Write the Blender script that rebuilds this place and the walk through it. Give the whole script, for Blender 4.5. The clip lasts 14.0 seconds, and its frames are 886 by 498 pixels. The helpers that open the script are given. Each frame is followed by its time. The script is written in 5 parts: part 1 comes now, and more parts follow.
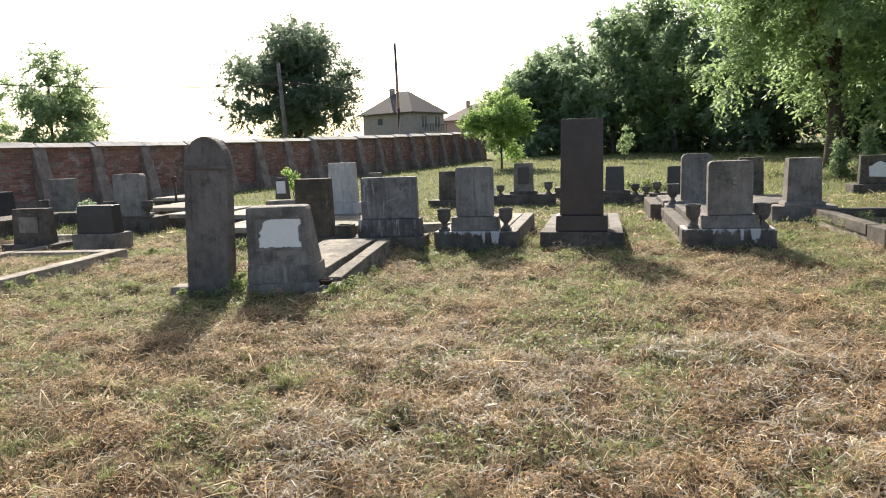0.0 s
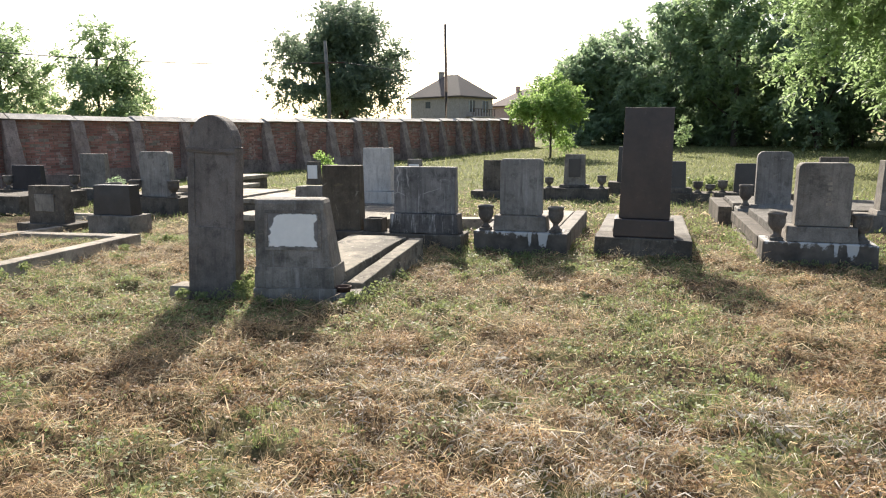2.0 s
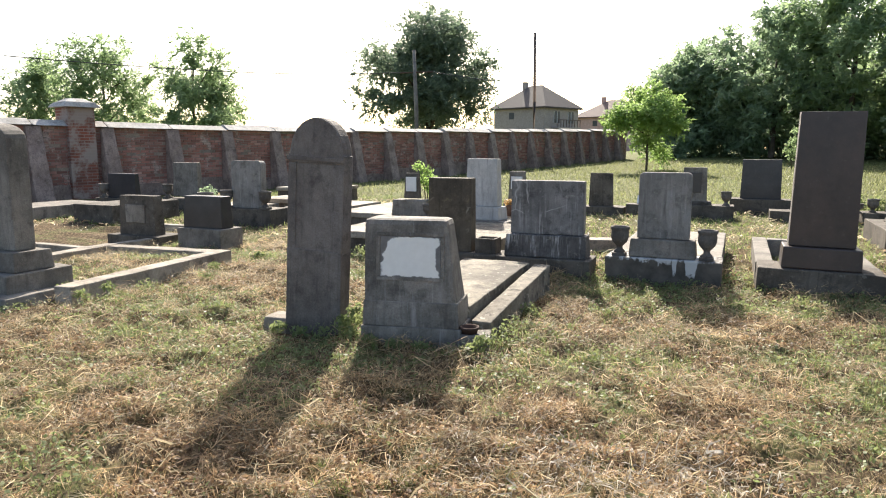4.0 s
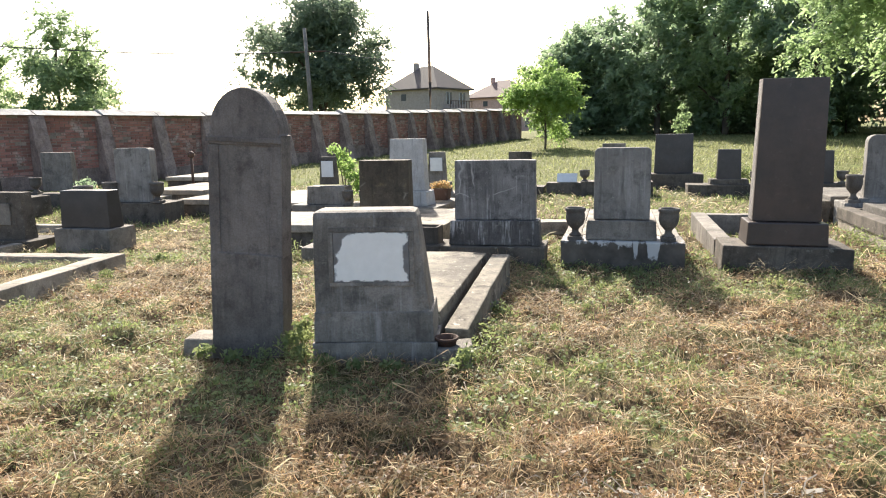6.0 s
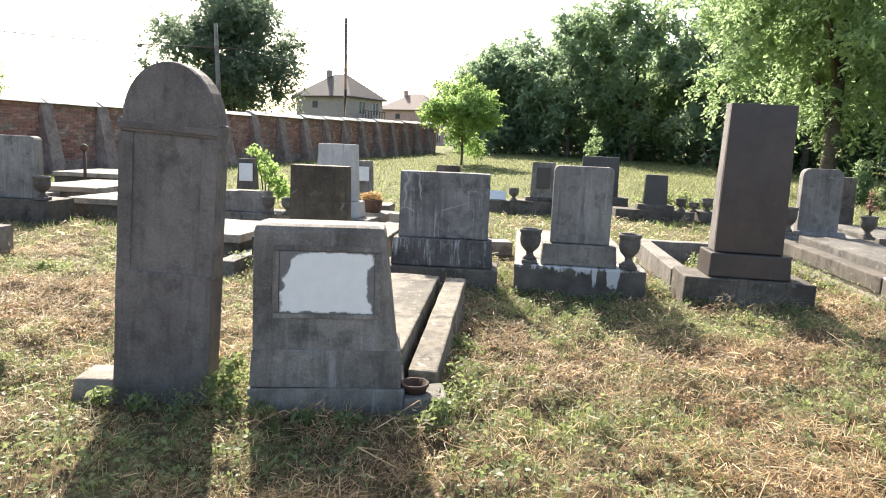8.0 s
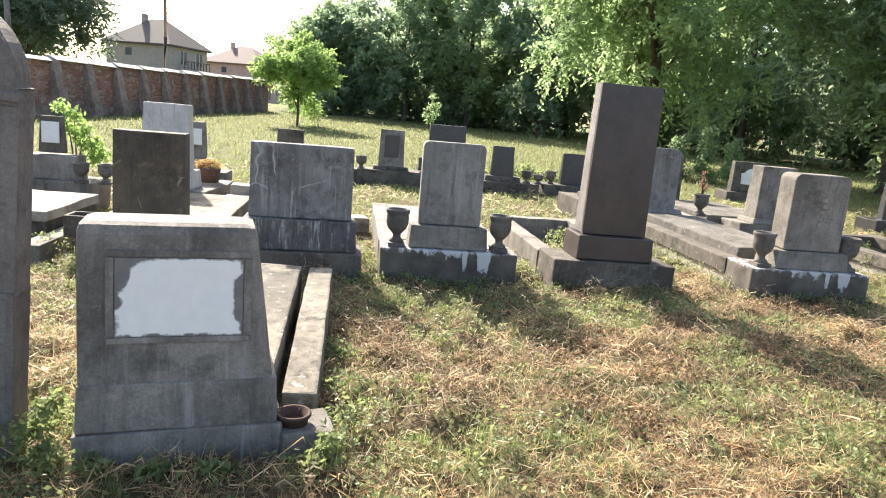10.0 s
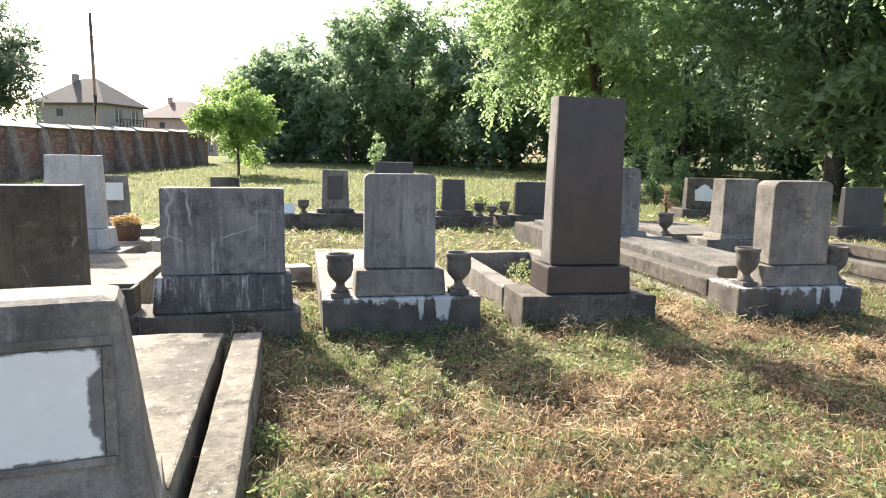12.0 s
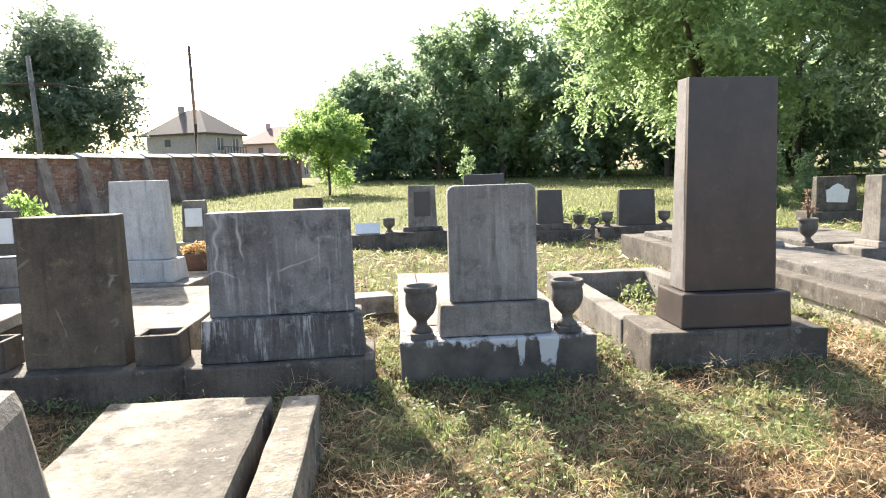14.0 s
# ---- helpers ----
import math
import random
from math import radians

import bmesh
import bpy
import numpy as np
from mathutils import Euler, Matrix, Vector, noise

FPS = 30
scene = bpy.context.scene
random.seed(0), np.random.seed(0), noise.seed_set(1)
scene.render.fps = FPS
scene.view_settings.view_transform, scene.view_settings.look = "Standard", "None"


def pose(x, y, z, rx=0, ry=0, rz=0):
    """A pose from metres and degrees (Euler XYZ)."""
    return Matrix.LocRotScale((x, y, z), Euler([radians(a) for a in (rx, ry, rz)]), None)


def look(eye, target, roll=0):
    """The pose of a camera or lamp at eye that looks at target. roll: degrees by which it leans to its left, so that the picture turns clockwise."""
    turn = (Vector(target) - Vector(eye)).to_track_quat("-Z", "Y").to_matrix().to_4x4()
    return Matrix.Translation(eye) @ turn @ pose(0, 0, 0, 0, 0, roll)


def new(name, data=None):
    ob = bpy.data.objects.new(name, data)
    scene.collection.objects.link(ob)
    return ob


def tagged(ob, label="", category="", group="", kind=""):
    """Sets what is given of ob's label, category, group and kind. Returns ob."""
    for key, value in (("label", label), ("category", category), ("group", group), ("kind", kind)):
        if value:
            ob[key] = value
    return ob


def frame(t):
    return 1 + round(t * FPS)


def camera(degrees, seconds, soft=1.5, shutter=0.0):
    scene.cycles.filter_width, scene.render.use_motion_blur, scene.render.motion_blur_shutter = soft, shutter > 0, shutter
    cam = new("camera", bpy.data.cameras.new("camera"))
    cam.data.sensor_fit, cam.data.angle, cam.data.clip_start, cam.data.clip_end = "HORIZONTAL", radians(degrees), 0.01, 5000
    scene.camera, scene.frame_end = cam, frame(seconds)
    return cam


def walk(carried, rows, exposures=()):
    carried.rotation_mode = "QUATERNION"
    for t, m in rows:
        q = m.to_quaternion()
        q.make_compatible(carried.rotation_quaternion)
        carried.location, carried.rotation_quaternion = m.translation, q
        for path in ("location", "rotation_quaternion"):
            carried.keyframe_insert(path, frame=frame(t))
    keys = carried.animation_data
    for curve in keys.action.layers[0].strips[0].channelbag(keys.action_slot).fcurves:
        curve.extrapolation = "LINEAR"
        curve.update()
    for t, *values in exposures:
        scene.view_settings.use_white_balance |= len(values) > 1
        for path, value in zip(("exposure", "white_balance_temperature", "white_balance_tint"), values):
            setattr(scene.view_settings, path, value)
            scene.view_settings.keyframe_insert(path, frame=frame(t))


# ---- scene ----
cam = camera(66.5, 14.0, soft=1.1)
PATH = [
    (0, (0.8, -0.989, 1.389), (0.355, 0.938, 1.09), -0.8),
    (0.5, (0.708, -0.838, 1.407), (0.273, 1.087, 1.082), 0.4),
    (1, (0.763, -0.513, 1.42), (0.132, 1.357, 1.096), 1.3),
    (1.5, (0.76, -0.264, 1.389), (0.084, 1.588, 1.056), 1.3),
    (2, (0.597, 0.031, 1.421), (0.032, 1.918, 1.078), 1.1),
    (2.5, (0.457, 0.315, 1.386), (-0.108, 2.202, 1.037), 1.6),
    (3, (0.384, 0.622, 1.386), (-0.382, 2.451, 1.124), 1.2),
    (3.2, (0.256, 0.665, 1.396), (-0.532, 2.48, 1.111), 1.6),
    (5.3, (-0.694, 1.353, 1.348), (-1.352, 3.211, 1.011), 0.4),
    (5.5, (-0.766, 1.388, 1.363), (-1.333, 3.275, 1.021), 0.1),
    (6, (-0.933, 1.526, 1.312), (-1.415, 3.433, 0.952), 0.2),
    (6.5, (-1.101, 1.71, 1.295), (-1.782, 3.558, 0.951), -1.1),
    (7, (-1.287, 1.809, 1.278), (-1.798, 3.715, 0.952), 0.0),
    (7.2, (-1.314, 1.855, 1.267), (-1.648, 3.8, 0.937), 0.4),
    (9.3, (-1.591, 2.538, 1.239), (-1.692, 4.513, 0.945), 6.6),
    (9.5, (-1.609, 2.565, 1.258), (-1.608, 4.532, 0.893), 7.3),
    (10, (-1.699, 2.655, 1.307), (-1.409, 4.596, 0.926), 6.3),
    (10.5, (-1.678, 2.784, 1.246), (-1.386, 4.723, 0.854), 5.9),
    (11, (-1.683, 2.94, 1.246), (-1.338, 4.884, 0.929), 3.7),
    (11.5, (-1.69, 3.07, 1.245), (-1.25, 4.995, 0.927), 3.4),
    (12, (-1.564, 3.352, 1.22), (-1.149, 5.291, 0.96), 2.3),
    (12.5, (-1.51, 3.59, 1.2), (-1.028, 5.516, 0.957), 1.4),
    (13, (-1.519, 3.811, 1.228), (-0.79, 5.656, 0.975), 0.2),
    (13.5, (-1.461, 4.036, 1.199), (-0.862, 5.925, 0.934), -0.2),
    (14, (-1.431, 4.265, 1.185), (-1.287, 6.247, 0.96), -0.4),
]
LEVEL = pose(0, 0, 0, 0, 1.4, 0)
EXPOSURES = [(0.0, 0.84), (3.0, 1.06), (6.5, 1.34), (9.5, 1.66), (12.5, 1.6), (14.0, 1.8)]
walk(cam, [(t, LEVEL @ look(eye, target, roll)) for t, eye, target, roll in PATH], EXPOSURES)

# ---------- world, sun ----------
SUN = Vector((-0.30, 0.775, 0.556)).normalized()
world = bpy.data.worlds.new("World")
scene.world = world
world.use_nodes = True
wn = world.node_tree
sky = wn.nodes.new("ShaderNodeTexSky")
sky.sky_type = "NISHITA"
sky.sun_disc = False
sky.sun_elevation = math.asin(SUN.z)
sky.sun_rotation = math.atan2(SUN.x, SUN.y)
sky.air_density, sky.dust_density, sky.ozone_density = 0.9, 2.8, 0.3
wn.links.new(sky.outputs[0], wn.nodes["Background"].inputs[0])
wn.nodes["Background"].inputs[1].default_value = 0.13
sun_data = bpy.data.lights.new("sun", "SUN")
sun_data.energy, sun_data.angle, sun_data.color = 5.0, radians(0.6), (1.0, 0.92, 0.8)
sun = new("sun", sun_data)
sun.rotation_mode = "QUATERNION"
sun.rotation_quaternion = SUN.to_track_quat("Z", "Y")

# ---------- materials ----------
def nodes_of(name):
    m = bpy.data.materials.new(name)
    m.use_nodes = True
    t = m.node_tree
    return m, t, t.nodes["Principled BSDF"]


def coords(t, scale=(1, 1, 1)):
    """Object coordinates, shifted by the object's random number, so that alike pieces differ."""
    tc, oi, sc, add, mp = (t.nodes.new("ShaderNode" + n) for n in ("TexCoord", "ObjectInfo", "VectorMath", "VectorMath", "Mapping"))
    sc.operation = "SCALE"
    sc.inputs[0].default_value = (17, 9, 13)
    t.links.new(oi.outputs["Random"], sc.inputs["Scale"])
    t.links.new(tc.outputs["Object"], add.inputs[0])
    t.links.new(sc.outputs[0], add.inputs[1])
    t.links.new(add.outputs[0], mp.inputs[0])
    mp.inputs["Scale"].default_value = scale
    return mp.outputs[0]


def noise_node(t, vec, scale, detail=6, rough=0.6):
    n = t.nodes.new("ShaderNodeTexNoise")
    n.inputs["Scale"].default_value, n.inputs["Detail"].default_value, n.inputs["Roughness"].default_value = scale, detail, rough
    t.links.new(vec, n.inputs["Vector"])
    return n.outputs[0]


def ramp(t, fac, stops):
    r = t.nodes.new("ShaderNodeValToRGB")
    while len(r.color_ramp.elements) < len(stops):
        r.color_ramp.elements.new(0.5)
    for e, (p, c) in zip(r.color_ramp.elements, stops):
        e.position, e.color = p, (*c, 1) if len(c) == 3 else c
    t.links.new(fac, r.inputs[0])
    return r.outputs[0]


def mix(t, fac, a, b, kind="MIX"):
    m = t.nodes.new("ShaderNodeMix")
    m.data_type, m.blend_type = "RGBA", kind
    for sock, v in ((m.inputs[0], fac), (m.inputs[6], a), (m.inputs[7], b)):
        if isinstance(v, (int, float)):
            sock.default_value = v
        elif isinstance(v, tuple):
            sock.default_value = (*v, 1)
        else:
            t.links.new(v, sock)
    return m.outputs[2]


def bump(t, bsdf, height, strength, dist):
    b = t.nodes.new("ShaderNodeBump")
    b.inputs["Strength"].default_value, b.inputs["Distance"].default_value = strength, dist
    t.links.new(height, b.inputs["Height"])
    t.links.new(b.outputs[0], bsdf.inputs["Normal"])


def grey3(v):
    return (v, v, v)


def stone_mat(name, light, dark, stain=0.5, lichen=0.3, rough=0.85, spec=0.3, grain=90, relief=0.4, streak=0.5, lichen_col=(0.42, 0.40, 0.33), veins=None, runs=0.0):
    m, t, b = nodes_of(name)
    v = coords(t)
    big = noise_node(t, v, 2.1, 9, 0.7)
    col = mix(t, ramp(t, big, [(0.38, grey3(0)), (0.62, grey3(1))]), dark, light)
    fine = noise_node(t, v, grain, 3, 0.75)
    col = mix(t, 0.4, col, ramp(t, fine, [(0.3, grey3(0.25)), (0.7, grey3(0.75))]), "OVERLAY")
    pits = noise_node(t, v, 32, 6, 0.8)
    col = mix(t, ramp(t, pits, [(0.58, grey3(0)), (0.7, grey3(stain * 0.55))]), col, tuple(c * 0.35 for c in dark))
    sv = coords(t, (16, 16, 1.6))
    st = noise_node(t, sv, 1.6, 5, 0.6)
    col = mix(t, ramp(t, st, [(0.52, grey3(0)), (0.72, grey3(streak * 0.8))]), col, tuple(c * 0.3 for c in dark))
    mid = noise_node(t, v, 5.5, 9, 0.72)
    col = mix(t, ramp(t, mid, [(0.52, grey3(0)), (0.66, grey3(stain))]), col, tuple(c * 0.4 for c in dark))
    li = noise_node(t, v, 12, 7, 0.78)
    col = mix(t, ramp(t, li, [(0.59, grey3(0)), (0.64, grey3(lichen))]), col, lichen_col)
    if runs:
        rv = noise_node(t, coords(t, (21, 21, 1.1)), 1.4, 4, 0.7)
        gap = ramp(t, noise_node(t, v, 3.3, 5, 0.7), [(0.42, grey3(0)), (0.6, grey3(runs))])
        col = mix(t, mix(t, 1.0, ramp(t, rv, [(0.53, grey3(0)), (0.66, grey3(1))]), gap, "MULTIPLY"), col, (0.5, 0.48, 0.46))
    if veins:
        wob = mix(t, 0.22, v, noise_vec(t, v, 3.0))
        vo = t.nodes.new("ShaderNodeTexVoronoi")
        vo.feature = "DISTANCE_TO_EDGE"
        vo.inputs["Scale"].default_value = 3.4
        t.links.new(wob, vo.inputs["Vector"])
        line = ramp(t, vo.outputs["Distance"], [(0.0, grey3(1)), (0.022, grey3(0))])
        gate = ramp(t, noise_node(t, v, 2.7, 3), [(0.5, grey3(0)), (0.6, grey3(0.75))])
        col = mix(t, mix(t, 1.0, line, gate, "MULTIPLY"), col, veins)
    t.links.new(col, b.inputs["Base Color"])
    b.inputs["Roughness"].default_value = rough
    b.inputs["Specular IOR Level"].default_value = spec
    h = mix(t, 0.5, fine, pits, "ADD")
    bump(t, b, h, relief, 0.007)
    return m


def noise_vec(t, vec, scale):
    n = t.nodes.new("ShaderNodeTexNoise")
    n.inputs["Scale"].default_value = scale
    t.links.new(vec, n.inputs["Vector"])
    return n.outputs["Color"]


M_STELE = stone_mat("weathered_sandstone", (0.215, 0.19, 0.17), (0.115, 0.1, 0.09), 0.6, 0.12, relief=0.6, streak=0.45)
M_CONC = stone_mat("grey_concrete", (0.275, 0.247, 0.212), (0.134, 0.12, 0.102), 0.62, 0.24, relief=0.6)
M_CONC_D = stone_mat("dark_concrete", (0.148, 0.126, 0.102), (0.07, 0.06, 0.049), 0.75, 0.3, relief=0.6)
M_LEDGER = stone_mat("pale_ledger_concrete", (0.42, 0.37, 0.3), (0.22, 0.19, 0.152), 0.8, 0.35, grain=60, relief=0.9, streak=0.0, lichen_col=(0.27, 0.245, 0.21))
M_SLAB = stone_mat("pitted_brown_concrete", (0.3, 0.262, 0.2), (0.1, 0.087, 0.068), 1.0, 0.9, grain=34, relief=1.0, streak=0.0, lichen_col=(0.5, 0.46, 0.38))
M_PLATED = stone_mat("rain_streaked_concrete", (0.275, 0.247, 0.212), (0.134, 0.12, 0.102), 0.62, 0.24, relief=0.6, runs=0.3)
M_SLABD = stone_mat("lichened_grey_slab", (0.19, 0.172, 0.15), (0.09, 0.082, 0.07), 0.8, 0.6, grain=60, relief=0.9, streak=0.0, lichen_col=(0.42, 0.4, 0.36))
M_CRACK = stone_mat("mottled_limestone", (0.27, 0.255, 0.24), (0.145, 0.138, 0.132), 0.75, 0.5, lichen_col=(0.38, 0.37, 0.345), veins=(0.5, 0.48, 0.45), runs=0.7)
M_NECK = stone_mat("dark_concrete_with_runs", (0.13, 0.12, 0.112), (0.06, 0.056, 0.054), 0.75, 0.3, relief=0.7, runs=0.9)
M_TERRAZZO = stone_mat("grey_terrazzo", (0.29, 0.272, 0.248), (0.18, 0.168, 0.152), 0.7, 0.5, grain=140, streak=0.6, runs=0.35, relief=0.6)
M_GRANITE = stone_mat("brown_granite", (0.064, 0.042, 0.035), (0.036, 0.026, 0.023), 0.35, 0.05, rough=0.38, spec=0.5, grain=220, relief=0.05, streak=0.1)
M_GRANITE_S = stone_mat("pale_rough_granite", (0.25, 0.228, 0.21), (0.155, 0.14, 0.13), 0.4, 0.08, rough=0.85, grain=160, relief=0.5, streak=0.2)
M_GRANITE_D = stone_mat("black_granite", (0.05, 0.046, 0.047), (0.03, 0.028, 0.03), 0.2, 0.04, rough=0.35, spec=0.5, grain=200, relief=0.05, streak=0.1)
M_BROWN = stone_mat("lichened_brown_stone", (0.135, 0.11, 0.08), (0.07, 0.058, 0.044), 0.6, 0.4, lichen_col=(0.22, 0.185, 0.105), veins=(0.36, 0.33, 0.26))
M_WHITE = stone_mat("whitish_marble", (0.52, 0.5, 0.47), (0.38, 0.365, 0.34), 0.3, 0.1, relief=0.2, streak=0.6)
M_POT = stone_mat("urn_concrete", (0.18, 0.16, 0.138), (0.095, 0.083, 0.072), 0.5, 0.2)
M_CLAY = stone_mat("dark_terracotta", (0.09, 0.05, 0.036), (0.05, 0.03, 0.024), 0.4, 0.1)
M_PLASTER = stone_mat("old_render", (0.36, 0.275, 0.235), (0.2, 0.145, 0.122), 0.6, 0.35, grain=30)
M_COPING = stone_mat("coping_concrete", (0.55, 0.52, 0.48), (0.34, 0.32, 0.29), 0.5, 0.25, grain=30)
M_WOODPOLE = stone_mat("weathered_pole_wood", (0.17, 0.13, 0.1), (0.1, 0.075, 0.06), 0.3, 0.05, grain=20)
M_HOUSE = stone_mat("house_render", (0.4, 0.34, 0.3), (0.33, 0.28, 0.245), 0.15, 0.05, grain=8)
M_HOUSE_P = stone_mat("pink_house_render", (0.55, 0.38, 0.33), (0.45, 0.31, 0.27), 0.15, 0.05, grain=8)


def drip_mat():
    """Dark concrete with runs of white paint: noise stretched upright, cut ragged at the lower end."""
    m, t, b = nodes_of("paint_splashed_concrete")
    v = coords(t)
    big = noise_node(t, v, 3, 7)
    col = mix(t, ramp(t, big, [(0.38, grey3(0)), (0.62, grey3(1))]), (0.056, 0.047, 0.039), (0.142, 0.122, 0.1))
    tc = t.nodes.new("ShaderNodeTexCoord")
    sep = t.nodes.new("ShaderNodeSeparateXYZ")
    t.links.new(tc.outputs["Object"], sep.inputs[0])
    n = noise_node(t, coords(t, (9.0, 0.01, 0.01)), 1.0, 3, 0.6)
    fine = noise_node(t, v, 24, 5, 0.7)
    def math_node(op, a, c):
        q = t.nodes.new("ShaderNodeMath")
        q.operation = op
        for s, x in zip(q.inputs, (a, c)):
            if isinstance(x, float):
                s.default_value = x
            else:
                t.links.new(x, s)
        return q.outputs[0]
    def run_at(x, half, reach):
        """A run of paint round x, half as wide to each side, reaching down."""
        r = t.nodes.new("ShaderNodeMapRange")
        r.interpolation_type = "SMOOTHSTEP"
        r.inputs[1].default_value, r.inputs[2].default_value, r.inputs[3].default_value, r.inputs[4].default_value = half * 0.7, half * 1.25, reach, 0.0
        t.links.new(math_node("ABSOLUTE", math_node("SUBTRACT", sep.outputs[0], x), 0.0), r.inputs[0])
        return r.outputs[0]
    reach = math_node("MULTIPLY", math_node("SUBTRACT", n, 0.42), 0.16)
    for spec in ((0.06, 0.32, 0.012), (0.29, 0.055, 0.13), (0.135, 0.02, 0.12), (-0.16, 0.05, 0.03), (0.02, 0.06, 0.03)):
        reach = math_node("ADD", reach, run_at(*spec))
    depth = math_node("SUBTRACT", sep.outputs[2], 0.265)
    rag = math_node("MULTIPLY", math_node("SUBTRACT", fine, 0.5), 0.2)
    s = math_node("ADD", math_node("ADD", depth, reach), rag)
    col = mix(t, ramp(t, s, [(0.0, grey3(0)), (0.03, grey3(0.8))]), col, (0.62, 0.61, 0.59))
    t.links.new(col, b.inputs["Base Color"])
    b.inputs["Roughness"].default_value = 0.85
    bump(t, b, noise_node(t, v, 70, 4), 0.4, 0.005)
    return m


M_DRIP = drip_mat()


def paint_mat():
    """White paint that has flaked away round the rim of the plate (local x and z in the plate's own coordinates)."""
    m, t, b = nodes_of("flaking_white_paint")
    tc = t.nodes.new("ShaderNodeTexCoord")
    v = tc.outputs["Object"]
    sep = t.nodes.new("ShaderNodeSeparateXYZ")
    t.links.new(tc.outputs["Generated"], sep.inputs[0])
    def edge(sock):
        a = t.nodes.new("ShaderNodeMath")
        a.operation = "PINGPONG"
        a.inputs[1].default_value = 0.5
        t.links.new(sock, a.inputs[0])
        return a.outputs[0]
    lo = t.nodes.new("ShaderNodeMath")
    lo.operation = "MINIMUM"
    t.links.new(edge(sep.outputs[0]), lo.inputs[0])
    t.links.new(edge(sep.outputs[2]), lo.inputs[1])
    def bare_spot(at, reach, depth, below):
        d = t.nodes.new("ShaderNodeVectorMath")
        d.operation = "DISTANCE"
        t.links.new(tc.outputs["Generated"], d.inputs[0])
        d.inputs[1].default_value = at
        r = t.nodes.new("ShaderNodeMapRange")
        r.inputs[2].default_value, r.inputs[3].default_value, r.inputs[4].default_value = reach, depth, 0.0
        t.links.new(d.outputs["Value"], r.inputs[0])
        q = t.nodes.new("ShaderNodeMath")
        q.operation = "SUBTRACT"
        t.links.new(below, q.inputs[0])
        t.links.new(r.outputs[0], q.inputs[1])
        return q.outputs[0]
    rim = lo.outputs[0]
    for at, reach, depth in (((0.99, 0.0, 0.3), 0.16, 0.13), ((0.99, 0.0, 0.5), 0.16, 0.12), ((0.98, 0.0, 0.68), 0.14, 0.1), ((0.02, 0.0, 0.92), 0.24, 0.2), ((0.04, 0.0, 0.7), 0.16, 0.13), ((0.0, 0.0, 0.45), 0.12, 0.08), ((0.3, 0.0, 0.0), 0.06, 0.07), ((0.56, 0.0, 0.01), 0.05, 0.06)):
        rim = bare_spot(at, reach, depth, rim)
    n = noise_node(t, v, 13, 9, 0.75)
    s = t.nodes.new("ShaderNodeMath")
    s.operation = "MULTIPLY_ADD"
    t.links.new(n, s.inputs[0])
    s.inputs[1].default_value = -0.2
    t.links.new(rim, s.inputs[2])
    r = t.nodes.new("ShaderNodeMath")
    r.operation = "ADD"
    t.links.new(s.outputs[0], r.inputs[0])
    r.inputs[1].default_value = 0.13
    keep = ramp(t, r.outputs[0], [(0.03, grey3(0)), (0.06, grey3(1))])
    bare = mix(t, noise_node(t, v, 20, 5), (0.09, 0.085, 0.08), (0.26, 0.24, 0.22))
    white = mix(t, noise_node(t, v, 16, 6), (0.74, 0.72, 0.66), (0.9, 0.88, 0.82))
    t.links.new(mix(t, keep, bare, white), b.inputs["Base Color"])
    b.inputs["Roughness"].default_value = 0.7
    bump(t, b, keep, 0.3, 0.002)
    return m


M_PAINT = paint_mat()


def brick_mat():
    m, t, b = nodes_of("old_red_brick")
    tc = t.nodes.new("ShaderNodeTexCoord")
    v = tc.outputs["Object"]
    mp = t.nodes.new("ShaderNodeMapping")
    mp.inputs["Rotation"].default_value = (radians(90), 0, 0)
    t.links.new(v, mp.inputs[0])
    br = t.nodes.new("ShaderNodeTexBrick")
    t.links.new(mp.outputs[0], br.inputs["Vector"])
    br.inputs["Scale"].default_value = 1.0
    br.inputs["Brick Width"].default_value, br.inputs["Row Height"].default_value, br.inputs["Mortar Size"].default_value = 0.27, 0.078, 0.008
    br.inputs["Color1"].default_value, br.inputs["Color2"].default_value = (0.29, 0.095, 0.06, 1), (0.18, 0.065, 0.045, 1)
    br.inputs["Mortar"].default_value = (0.3, 0.24, 0.2, 1)
    big = noise_node(t, v, 0.9, 7, 0.65)
    col = mix(t, ramp(t, big, [(0.42, grey3(0)), (0.7, grey3(0.75))]), br.outputs[0], (0.12, 0.06, 0.045))
    pl = noise_node(t, v, 1.7, 8, 0.7)
    col = mix(t, ramp(t, pl, [(0.44, grey3(0)), (0.54, grey3(0.85))]), col, (0.34, 0.285, 0.25))
    t.links.new(col, b.inputs["Base Color"])
    b.inputs["Roughness"].default_value = 0.92
    bump(t, b, br.outputs["Fac"], -0.5, 0.02)
    return m


M_BRICK = brick_mat()


